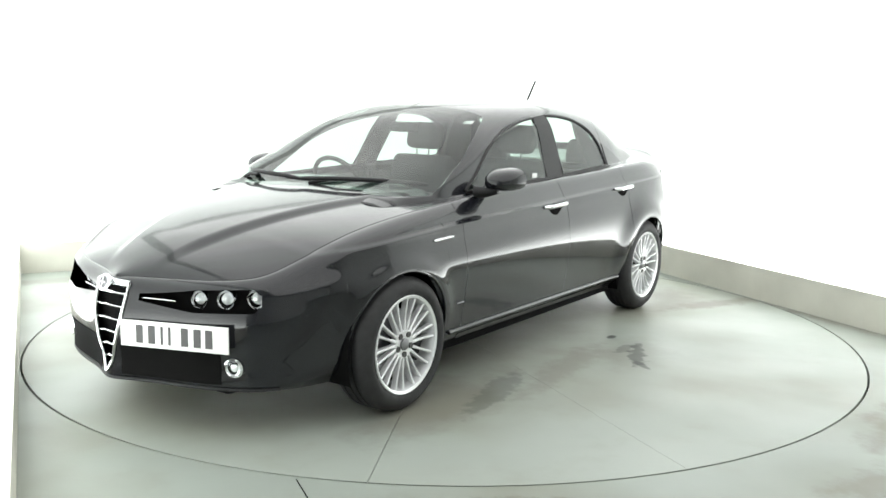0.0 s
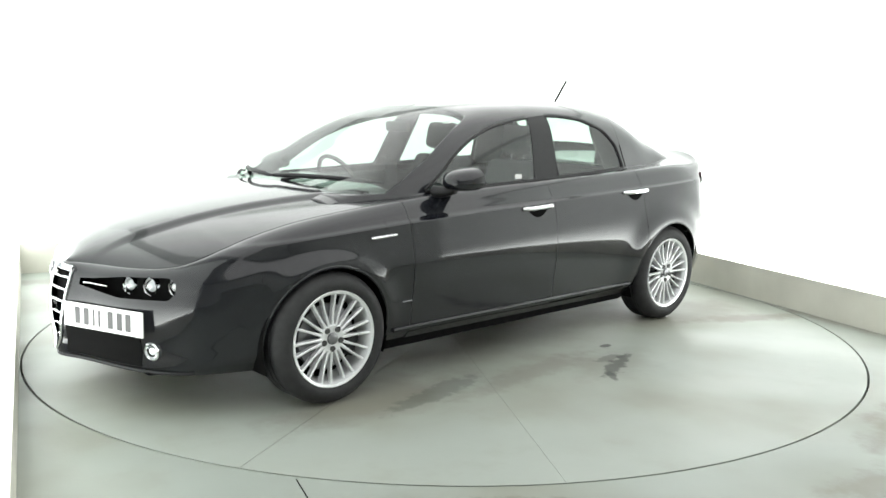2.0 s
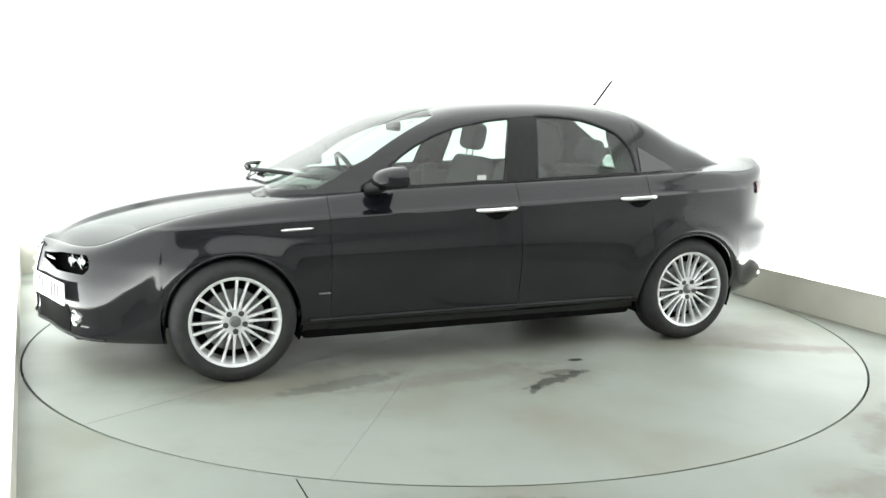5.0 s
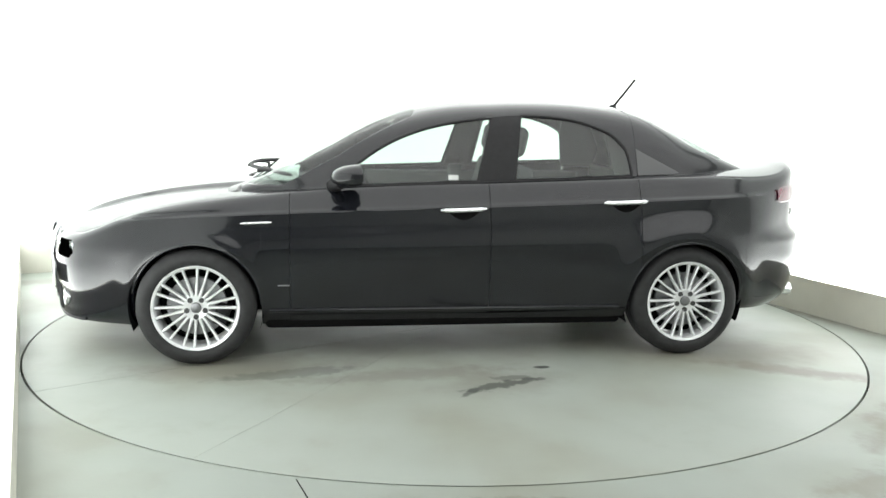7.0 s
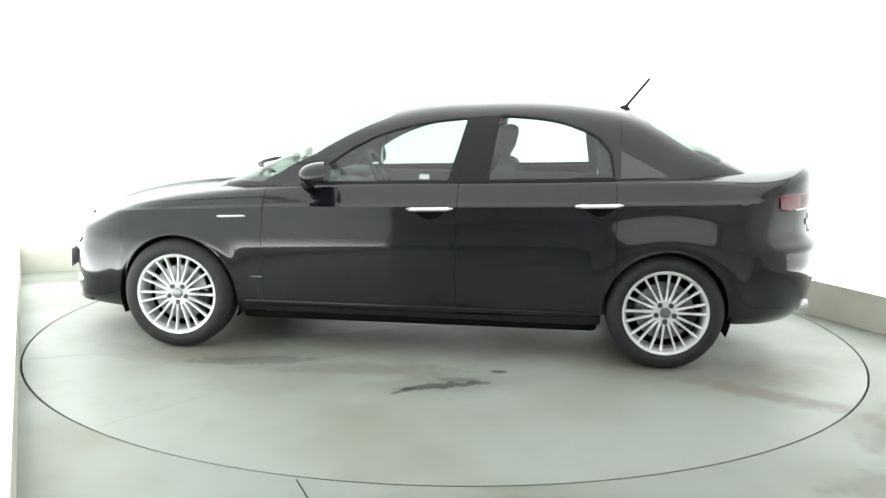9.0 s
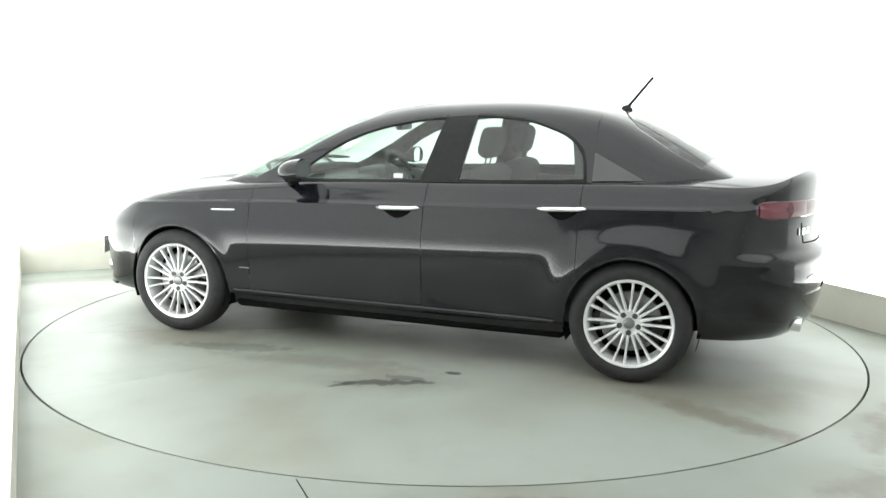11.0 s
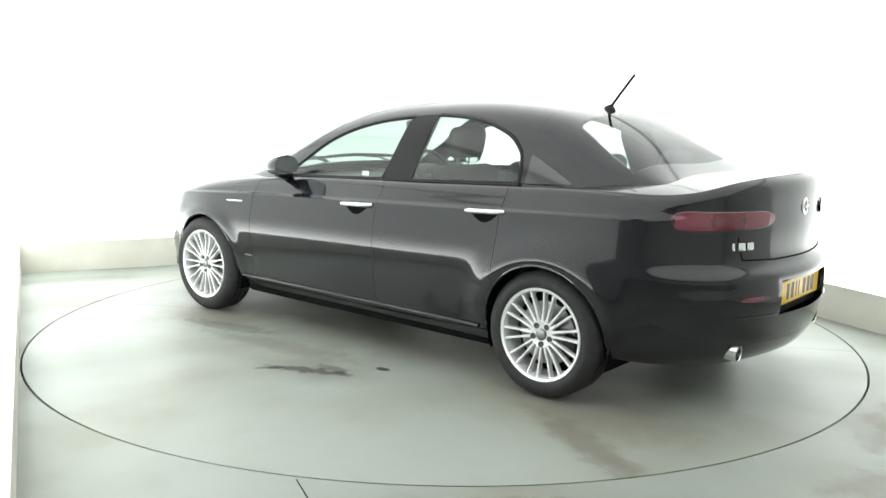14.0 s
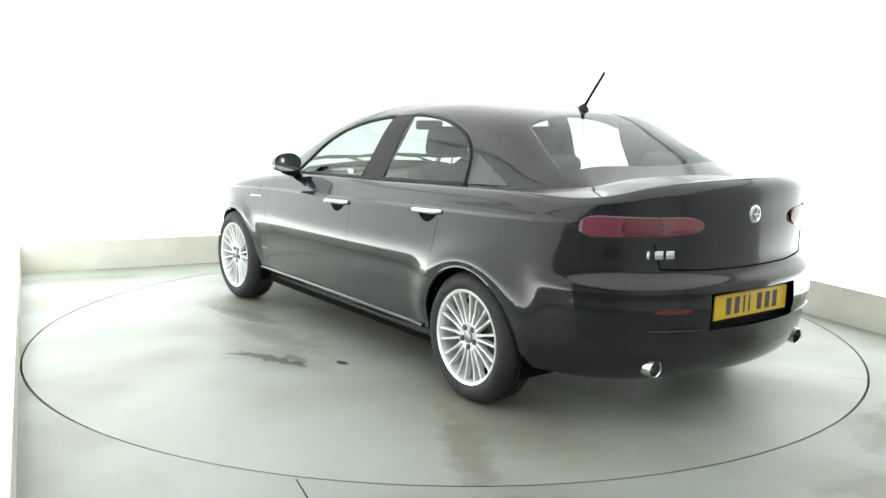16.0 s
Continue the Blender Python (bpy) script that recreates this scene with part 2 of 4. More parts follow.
wall_block("baseboard_north", 0.0, ROOM_W, 0.0, PT, 0, PL, PLINTH, "low cream plinth along the back wall", "plinth")
wall_block("baseboard_west", -PT, 0.0, WALL_END, PT, 0, PL, PLINTH, "low cream plinth along the side wall", "plinth")
wall_block("baseboard_east", ROOM_W, ROOM_W + PT, WALL_END, PT, 0, PL, PLINTH, "low cream plinth along the other side wall", "plinth")

DISC_R = 2.4534
FLOOR = floor_material("painted_concrete", (0.275, 0.304, 0.272), [
    (2.05, -1.75, 0.55, 0.20, 60, 0.75, 1.6, BROWN), (1.75, -2.35, 0.45, 0.16, 20, 0.6, 1.6, BROWN),
    (0.15, -2.62, 0.5, 0.08, 5, 0.5, 1.8, BROWN), (-2.9, 1.2, 0.9, 0.16, 25, 0.5, 1.2, BROWN), (2.6, 0.4, 1.4, 0.18, -65, 0.6, 1.2, BROWN)])
# stains and brown patches on the turntable lie in its own frame, whose x axis is the car's heading
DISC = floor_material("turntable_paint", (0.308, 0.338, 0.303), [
    # the first three: brown patches under the car and at its left wheels
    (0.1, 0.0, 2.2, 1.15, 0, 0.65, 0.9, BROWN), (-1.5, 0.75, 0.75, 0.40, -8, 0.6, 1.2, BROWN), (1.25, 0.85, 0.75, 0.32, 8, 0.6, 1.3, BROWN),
    (-1.72, 1.15, 0.62, 0.13, -28, 0.75, 1.2, BROWN), (0.35, 1.05, 0.8, 0.14, 6, 0.45, 1.5, BROWN), (0.95, 0.98, 0.42, 0.09, 12, 0.4, 1.6, BLACKISH),
    (-0.13, 1.24, 0.46, 0.26, 15, 0.38, 1.0, BROWN), (-0.11, 1.265, 0.27, 0.055, 24, 0.72, 2.4, BLACKISH), (0.06, 1.36, 0.10, 0.030, 50, 0.7, 1.6, BLACKISH), (-0.20, 1.15, 0.14, 0.05, 0, 0.45, 2.2, BLACKISH),
    (-0.39, 0.975, 0.055, 0.032, 0, 0.95, 0.8, BLACKISH)])


def ring_floor():
    """Floor of the booth and its added unseen end, with a round hole for the turntable."""
    bm = bmesh.new()
    n = 192
    inner, low, outer = [], [], []
    inv = ROOM.inverted()
    for i in range(n):
        a = 2 * math.pi * i / n
        d = Vector((math.cos(a), math.sin(a), 0))
        inner.append(bm.verts.new(d * (DISC_R + 0.011)))
        low.append(bm.verts.new(d * (DISC_R + 0.011) + Vector((0, 0, -0.08))))
        # out to the rectangle round the booth
        o, w = inv @ Vector((0, 0, 0)), inv.to_3x3() @ d
        ks = []
        for v0, dv, lo, hi in ((o.x, w.x, -2.3, ROOM_W + 2.3), (o.y, w.y, -ROOM_L - 0.3, 0.3)):
            if abs(dv) > 1e-6:
                ks.append(((hi if dv > 0 else lo) - v0) / dv)
        outer.append(bm.verts.new(d * min(ks)))
    for i in range(n):
        j = (i + 1) % n
        bm.faces.new((inner[i], outer[i], outer[j], inner[j]))
        bm.faces.new((low[i], inner[i], inner[j], low[j]))
    return part("floor", bm, FLOOR, smooth=0)


def floor_joint(x0, y0, x1, y1, width):
    """A dark open joint in the floor between two points."""
    d = Vector((x1 - x0, y1 - y0, 0))
    m = Matrix.Translation((x0, y0, 0)) @ pose(0, 0, 0, 0, 0, math.degrees(math.atan2(d.y, d.x)))
    ob = part("trim", box(bmesh.new(), 0, d.length, -width / 2, width / 2, -0.01, 0.0015), DARK, smooth=0)
    ob.matrix_world = m
    return structure(ob, "narrow dark joint in the painted floor", "floor joint")


floor_joint(-0.545, -2.425, -0.30, -3.0, 0.004)
structure(ring_floor(), "pale grey-green painted concrete booth floor with stains", "floor")
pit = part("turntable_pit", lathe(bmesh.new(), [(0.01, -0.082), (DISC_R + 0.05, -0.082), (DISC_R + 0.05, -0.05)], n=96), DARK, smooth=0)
structure(pit, "dark recess under the turntable", "pit")

turntable = tagged(new("turntable"), "large round pale grey-green painted turntable with oil stains", "turntable")


def disc_plates():
    """The turntable's deck: steel plates with narrow joints between them."""
    n = 160
    for a0, a1 in ((28.6, 58.1), (58.1, 208.6), (208.6, 238.1), (238.1, 388.6)):
        bm = bmesh.new()
        bm.faces.new([bm.verts.new((DISC_R * math.cos(2 * math.pi * i / n), DISC_R * math.sin(2 * math.pi * i / n), 0)) for i in range(n)])
        for a, sign in ((a0, 1), (a1, -1)):
            g = 0.0014 if a % 180 < 30 else 0.0007
            no = Vector((-math.sin(radians(a)), math.cos(radians(a)), 0)) * sign
            bmesh.ops.bisect_plane(bm, geom=bm.verts[:] + bm.edges[:] + bm.faces[:], plane_co=no * g, plane_no=-no, clear_outer=True)
        r = bmesh.ops.extrude_face_region(bm, geom=bm.faces[:])
        bmesh.ops.translate(bm, vec=(0, 0, -0.07), verts=[v for v in r["geom"] if isinstance(v, bmesh.types.BMVert)])
        bmesh.ops.recalc_face_normals(bm, faces=bm.faces)
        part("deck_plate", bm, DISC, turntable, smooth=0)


disc_plates()

# ---- the car: x forward, y to its left, z up, from the ground between the axles ----
car = tagged(new("car"), "glossy black four-door saloon car with silver multi-spoke alloy wheels", "car")
HUB_X, HUB_Z, ARCH_R = 1.35, 0.312, 0.338

PLAN = [(2.30, 0.0), (2.265, 0.11), (2.205, 0.30), (2.12, 0.535), (2.015, 0.685), (1.86, 0.785), (1.66, 0.845), (1.40, 0.880), (1.0, 0.888), (0.4, 0.888),
        (-0.3, 0.890), (-0.9, 0.894), (-1.35, 0.896), (-1.68, 0.872), (-1.92, 0.80), (-2.112, 0.665), (-2.232, 0.45), (-2.288, 0.22), (-2.308, 0.0)]
# the outline runs on past the middle of the nose and tail, so that both halves meet smoothly
_ext = [(x, -y) for x, y in PLAN[2:0:-1]] + PLAN + [(x, -y) for x, y in PLAN[-2:-4:-1]]
_len = np.concatenate([[0], np.cumsum([math.dist(a, b) for a, b in zip(_ext, _ext[1:])])])
_len = _len - _len[2]
_px, _py = spline(list(zip(_len, [p[0] for p in _ext]))), spline(list(zip(_len, [p[1] for p in _ext])))
S_END = float(_len[-3])
_ss = np.linspace(0, S_END, 2400)
_sx = _px(_ss)


def s_of_x(x):
    return np.interp(-np.asarray(x, float), -_sx, _ss)


def s_of_y_front(y):
    k = _ss < 1.2
    return np.interp(y, _py(_ss)[k], _ss[k])


def s_of_y_rear(y):
    k = _ss > S_END - 1.0
    return np.interp(-np.asarray(y, float), -_py(_ss)[k], _ss[k])


def plan(s):
    e = 1e-3
    x, y = _px(s), _py(s)
    tx, ty = _px(s + e) - _px(s - e), _py(s + e) - _py(s - e)
    ln = np.hypot(tx, ty)
    return x, y, ty / ln, -tx / ln


# shoulder height along the body, by x (sides) and at the ends
_top_side = spline([(2.33, 0.645), (2.2, 0.655), (2.05, 0.675), (1.85, 0.745), (1.6, 0.82), (1.3, 0.87), (0.9, 0.91), (0.45, 0.942), (-0.2, 0.965),
                    (-0.8, 0.985), (-1.2, 1.0), (-1.6, 1.005), (-1.9, 1.003), (-2.08, 1.032), (-2.2, 1.070), (-2.28, 1.090)])
_front_d = spline([(0.15, 0.16), (0.19, 0.07), (0.22, 0.026), (0.28, 0.021), (0.36, 0.013), (0.45, 0.006), (0.52, 0.009), (0.57, 0.020), (0.62, 0.032), (0.66, 0.055), (0.85, 0.17)])
_side_d = spline([(0.15, 0.16), (0.20, 0.105), (0.235, 0.070), (0.27, 0.044), (0.30, 0.036), (0.37, 0.026), (0.45, 0.014), (0.55, 0.003), (0.625, 0.0), (0.67, 0.003), (0.72, 0.012), (0.78, 0.0235), (0.81, 0.0275), (0.83, 0.0302), (0.838, 0.0315), (0.842, 0.0345),
                  (0.848, 0.0425), (0.854, 0.0495), (0.862, 0.0545), (0.88, 0.0640), (0.90, 0.075), (0.97, 0.104), (1.05, 0.145)])
_crease = spline([(2.0, 0.74), (1.6, 0.775), (1.0, 0.812), (0.0, 0.848), (-1.1, 0.886), (-1.8, 0.91), (-2.2, 0.92)])
_rear_d = spline([(0.15, 0.20), (0.20, 0.16), (0.26, 0.085), (0.33, 0.04), (0.45, 0.012), (0.54, 0.0), (0.62, 0.004), (0.66, 0.012), (0.69, 0.040), (0.715, 0.052), (0.75, 0.056), (0.85, 0.058), (0.95, 0.062), (1.03, 0.064), (1.08, 0.075), (1.12, 0.09)])


def body_top(s):
    return _top_side(_px(s))


def inset(s, z):
    x = _px(s)
    y = _py(s)
    wf = smoothstep(1.65, 2.1, x)
    wr = smoothstep(-1.72, -2.08, x)
    side_z = z - (_crease(x) - 0.845) * smoothstep(0.5, 0.8, z)
    d = _front_d(z) * wf + _rear_d(z) * wr + _side_d(side_z) * (1 - wf) * (1 - wr)
    top = body_top(s)
    r = 0.05 + 0.0 * s
    u = np.clip((z - (top - r)) / r, 0, 1)
    d = d + (0.022 + 0.055 * smoothstep(0.55, 1.6, x)) * (1 - 0.6 * wf) * (1 - np.sqrt(np.maximum(1 - u * u * 0.98, 0))) * (1 - wr)
    d = d + 0.03 * (1 - np.sqrt(np.maximum(1 - u * u * 0.98, 0))) * wr
    for hx, amp, mid, wide in ((HUB_X, 0.013, 0.012, 0.055), (-HUB_X, 0.030, 0.030, 0.095)):
        rr = np.hypot(x - hx, z - HUB_Z)
        d = d - amp * np.exp(-((rr - ARCH_R - mid) / wide) ** 2) * smoothstep(0.2, 0.45, z)
    return d


def skin(s, z, out=0.0):
    """A point of the body's side, nose or tail; out: metres outwards."""
    s, z = np.broadcast_arrays(np.asarray(s, float), np.asarray(z, float))
    x, y, nx, ny = plan(s)
    d = inset(s, z) - out
    return np.stack([x - nx * d, np.maximum(y - ny * d, 0.0), z], -1)


_bottom = spline([(2.33, 0.20), (2.0, 0.205), (1.7, 0.185), (1.0, 0.195), (0.5, 0.20), (-1.0, 0.215), (-1.7, 0.25), (-2.0, 0.235), (-2.3, 0.25)])


def body_bottom(s):
    x = _px(s)
    z = _bottom(x)
    for hx in (HUB_X, -HUB_X):
        q = ARCH_R ** 2 - (x - hx) ** 2
        z = np.where(q > 0, np.maximum(z, HUB_Z + np.sqrt(np.maximum(q, 0))), z)
    return z


def columns(s0, s1, step=0.016):
    """Columns along the body, closer together at the ends of the wheel arches."""
    cs = list(np.linspace(s0, s1, max(3, int((s1 - s0) / step))))
    for hx in (HUB_X, -HUB_X):
        for k in range(1, 48):
            v = float(s_of_x(hx + ARCH_R * 1.0001 * math.cos(math.pi * k / 48)))
            if s0 + 0.002 < v < s1 - 0.002:
                cs.append(v)
        for e in (-1.003, 1.003, -0.9995, 0.9995):
            v = float(s_of_x(hx + ARCH_R * e))
            if s0 < v < s1:
                cs.append(v)
    cs = sorted(cs)
    return np.array([c for i, c in enumerate(cs) if i == 0 or i == len(cs) - 1 or c - cs[i - 1] > 4e-4])


def side_patch(bm, s0, s1, zlo, zhi, n=90, mirror=False, out=0.0, side=1):
    cs = columns(s0, s1)
    lo, hi = zlo(cs), zhi(cs)
    t = np.linspace(0, 1, n)
    t = np.concatenate([t[:-4], 1 - (1 - t[-4]) * np.linspace(1, 0, 14) ** 1.5])
    g = skin(cs[None, :], lo[None, :] + (hi - lo)[None, :] * t[:, None], out)
    if side < 0:
        g = g * np.array([1, -1, 1])
    sheet(bm, g, flip=(side < 0), mirror=mirror)
    return bm


GAP = 0.0014
S_FENDER, S_DOOR, S_PILLAR, S_REAR = 1.70, 0.86, -0.22, -1.07   # x of the panel joints
top_edge = lambda s: body_top(s)


def const(v):
    return lambda s: np.full_like(s, v)


def upper(v):
    return lambda s: np.minimum(body_top(s), v)


for side in (1, -1):
    fender = part("front_wing", side_patch(bmesh.new(), s_of_x(S_FENDER), s_of_x(S_DOOR) - GAP, body_bottom, top_edge, side=side), PAINT, car)
    front_door = part("front_door", side_patch(bmesh.new(), s_of_x(S_DOOR) + GAP, s_of_x(S_PILLAR) - GAP, lambda s: body_bottom(s) + 0.062, top_edge, side=side), PAINT, car)
    rear_door = part("rear_door", side_patch(bmesh.new(), s_of_x(S_PILLAR) + GAP, s_of_x(S_REAR) - GAP, lambda s: np.maximum(body_bottom(s), 0.262), top_edge, side=side), PAINT, car)
    sill = part("sill", side_patch(bmesh.new(), s_of_x(S_DOOR) + GAP, s_of_x(S_REAR + 0.06), body_bottom, lambda s: body_bottom(s) + 0.058, n=10, side=side, out=0.004), PAINT, car)
    quarter = part("rear_wing", side_patch(bmesh.new(), s_of_x(S_REAR) + GAP, s_of_x(-1.72), body_bottom, top_edge, side=side), PAINT, car)
    # rolled lips of the wheel arches
    for hx, panel in ((HUB_X, fender), (-HUB_X, quarter)):
        bm = bmesh.new()
        pts = []
        for k in range(50):
            a = math.pi * (k + 0.5) / 50
            z = HUB_Z + ARCH_R * math.sin(a)
            s = float(s_of_x(hx + ARCH_R * math.cos(a)))
            if z > 0.2:
                pts.append(tuple(skin(s, z, -0.004) * np.array([1, side, 1])))
        tube(bm, pts, 0.0075, 8)
        part("arch_lip", bm, PAINT, panel)

# nose and tail, with openings for grille, lamps and plate
GR_TOP, GR_LOW = 0.625, 0.245
_grille_half = steps([(0.22, 0.0), (0.245, 0.006), (0.30, 0.034), (0.40, 0.066), (0.50, 0.095), (0.60, 0.115), (0.64, 0.118), (0.7, 0.12)])


def nose():
    s_end = float(s_of_x(S_FENDER))
    s0 = 0.118
    base = np.concatenate([np.linspace(0, s0, 9), np.linspace(s0, s_end, 150)[1:]])
    hs0, hs1 = float(s_of_y_front(0.165)), float(s_of_y_front(0.672))
    lamp_lo = lambda s: 0.528 + 0.014 * smoothstep(hs0, hs1, s) + 0.034 * np.clip((hs0 + 0.26 - s) / 0.26, 0, 1) + 0.026 * smoothstep(hs1 - 0.05, hs1, s) ** 2
    lamp_hi = lambda s: 0.614 + 0.022 * smoothstep(hs0, hs1, s) - 0.022 * np.clip((hs0 + 0.26 - s) / 0.26, 0, 1) - 0.022 * smoothstep(hs1 - 0.05, hs1, s) ** 2
    zs = np.concatenate([np.linspace(0.0, 0.25, 8), np.linspace(0.25, 0.5, 12)[1:], np.linspace(0.5, 0.75, 12)[1:], 1 - 0.25 * np.linspace(1, 0, 18)[1:] ** 1.5])
    grid, keep = [], []
    for zi, t in enumerate(zs):
        bot, top = body_bottom(base), body_top(base)
        lo, hi = np.minimum(lamp_lo(base), top - 0.05), np.minimum(lamp_hi(base), top - 0.02)
        z = np.where(t < 0.5, bot + (lo - bot) * t / 0.5, np.where(t < 0.75, lo + (hi - lo) * (t - 0.5) / 0.25, hi + (top - hi) * (t - 0.75) / 0.25))
        sg = _grille_half(z)
        s = np.where(base <= s0, base * sg / s0, base + (sg - s0) * np.clip((0.24 - base) / (0.24 - s0), 0, 1))
        grid.append(skin(s, z))
    grid = np.array(grid)
    for i in range(len(zs) - 1):
        row = []
        tm = (zs[i] + zs[i + 1]) / 2
        for j in range(len(base) - 1):
            sm, zm = (base[j] + base[j + 1]) / 2, grid[i:i + 2, j:j + 2, 2].mean()
            hole = (sm < s0 and GR_LOW < zm < GR_TOP) or (0.5 < tm < 0.75 and hs0 < sm < hs1)
            row.append(not hole)
        keep.append(row)
    return sheet(bmesh.new(), grid, keep, flip=False, mirror=True)


front_bumper = part("front_bumper", nose(), PAINT, car)


def tail():
    s_a = float(s_of_x(-1.72))
    cs = np.linspace(s_a, S_END, 100)
    t = np.linspace(0, 1, 64)
    bot, top = body_bottom(cs), body_top(cs)
    g = skin(cs[None, :], bot[None, :] + (top - bot)[None, :] * t[:, None])
    keep = []
    for i in range(len(t) - 1):
        row = []
        for j in range(len(cs) - 1):
            z, y = g[i:i + 2, j:j + 2, 2].mean(), g[i:i + 2, j:j + 2, 1].mean()
            row.append(not (y < 0.30 and 0.465 < z < 0.625))
        keep.append(row)
    return sheet(bmesh.new(), g, keep, flip=False, mirror=True)


rear_bumper = part("rear_bumper", tail(), PAINT, car)

# ---- bonnet, boot lid ----
_bonnet = spline([(2.26, 0.642), (2.215, 0.660), (2.12, 0.712), (2.0, 0.762), (1.8, 0.824), (1.5, 0.890), (1.2, 0.936), (0.86, 0.970), (0.6, 0.985)])
_deck = spline([(-1.2, 1.0), (-1.35, 1.012), (-1.5, 1.042), (-1.64, 1.072), (-1.73, 1.075), (-1.85, 1.072), (-2.05, 1.079), (-2.13, 1.089), (-2.19, 1.095), (-2.31, 1.088)])


def lid(s0, s1, centre, power, n=26, gap=0.003, step=0.02):
    cs = np.linspace(s0, s1, int(abs(s1 - s0) / step))
    edge = skin(cs, body_top(cs))
    grid = np.zeros((n, len(cs), 3))
    for k, w in enumerate(np.linspace(1, 0, n)):
        grid[k, :, 0] = edge[:, 0]
        grid[k, :, 1] = edge[:, 1] * w
        zc = centre(edge[:, 0])
        grid[k, :, 2] = edge[:, 2] + (zc - edge[:, 2]) * (1 - w ** power)
    return grid


bonnet_grid = lid(0.0, float(s_of_x(0.82)), _bonnet, 2.1, n=72)
# the raised middle of the bonnet, spreading from the grille towards the screen
_line = 0.15 + (2.15 - bonnet_grid[..., 0]) * 0.34
bonnet_grid[..., 2] += 0.020 * (1 - smoothstep(-0.035, 0.035, bonnet_grid[..., 1] - _line)) * smoothstep(2.2, 1.9, bonnet_grid[..., 0])
bonnet = thicken(part("bonnet", sheet(bmesh.new(), bonnet_grid, mirror=True, flip=False), PAINT, car), 0.012)
deck_grid = lid(float(s_of_x(-1.2)), S_END, _deck, 3.0)
boot = thicken(part("boot_lid", sheet(bmesh.new(), deck_grid, mirror=True, flip=False), PAINT, car), 0.012)

# ---- cabin: pillars, roof and glass from one surface ----
_roof = spline([(1.20, 0.925), (1.08, 0.965), (0.9, 1.055), (0.7, 1.155), (0.5, 1.258), (0.3, 1.344), (0.1, 1.399), (-0.2, 1.428), (-0.62, 1.435),
                (-1.0, 1.409), (-1.168, 1.376), (-1.418, 1.280), (-1.615, 1.178), (-1.73, 1.108), (-1.816, 1.060), (-1.95, 1.0)])
# half-width of the cabin where it leaves the shoulder
_cab_half = spline([(1.2, 0.655), (0.9, 0.705), (0.6, 0.742), (0.2, 0.752), (-0.3, 0.746), (-0.8, 0.718), (-1.1, 0.695), (-1.4, 0.665), (-1.7, 0.625), (-1.95, 0.57)])
_lean = steps([(0.40, 0.0), (-0.17, -0.28), (-0.376, -0.16), (-0.85, 0.0)])


def lean_x(x, z):
    """The middle pillar and the window edges beside it lean backwards."""
    return x + _lean(x) * np.maximum(np.asarray(z, float) - 0.97, 0.0)


def cabin_section(x, n=240):
    """Half a section of the cabin: the shoulder, the leaning side and the crowned roof."""
    s = s_of_x(x)
    e = skin(s, body_top(s))
    y0, z0 = float(e[1]) - 0.002, float(e[2]) - 0.004
    z0 -= 0.02 * float(smoothstep(-1.26, -1.55, x))
    z0 -= 0.045 * float(smoothstep(0.80, 1.10, x))
    zc = float(_roof(x))
    yb, zb = min(y0 - 0.004, float(_cab_half(x))), z0 + 0.012
    h = max(zc - zb, 0.004)
    ph = np.linspace(0, math.pi / 2, n)
    k = 2 / (6.5 - 2.5 * float(smoothstep(-1.1, -1.5, x)))
    c, sn = np.maximum(np.cos(ph), 0) ** k, np.sin(ph) ** k
    crown = 0.034 * smoothstep(0.0, 0.3, h)
    z = zb + (h - crown) * sn + crown * (1 - c ** 2)
    y = c * (yb - 0.40 * (z - zb))
    u = np.linspace(0, 1, 24)[:-1]
    y, z = np.concatenate([y0 + (yb - y0) * u, y]), np.concatenate([z0 + 0.012 * u ** 0.8, z])
    ln = np.concatenate([[0], np.cumsum(np.hypot(np.diff(y), np.diff(z)))])
    return y, z, ln / ln[-1]


_win_lo = spline([(0.75, 0.945), (0.45, 0.952), (-0.2, 0.975), (-0.8, 0.995), (-1.15, 1.01), (-1.45, 1.02)])
_win_hi = spline([(0.66, 0.955), (0.535, 1.035), (0.40, 1.13), (0.25, 1.215), (0.05, 1.282), (-0.17, 1.318), (-0.36, 1.330), (-0.6, 1.322), (-0.78, 1.296), (-0.90, 1.258), (-0.98, 1.213), (-1.03, 1.160), (-1.052, 1.10), (-1.064, 1.01)])
_quarter_hi = steps([(-1.10, 1.155), (-1.16, 1.125), (-1.26, 1.075), (-1.36, 1.022)])
_screen_edge = steps([(1.15, 0.645), (0.92, 0.69), (0.80, 0.692), (0.6, 0.665), (0.40, 0.605), (0.27, 0.55), (0.215, 0.515), (0.195, 0.40), (0.180, 0.2), (0.174, 0.0)])
_rear_edge = steps([(-1.235, 0.0), (-1.245, 0.25), (-1.262, 0.42), (-1.285, 0.47), (-1.5, 0.535), (-1.64, 0.575), (-1.655, 0.54), (-1.67, 0.46), (-1.695, 0.30), (-1.715, 0.12), (-1.72, 0.0)])
FRONT_WIN, REAR_WIN, QUARTER = (-0.165, 0.66), (-1.064, -0.372), (-1.36, -1.10)


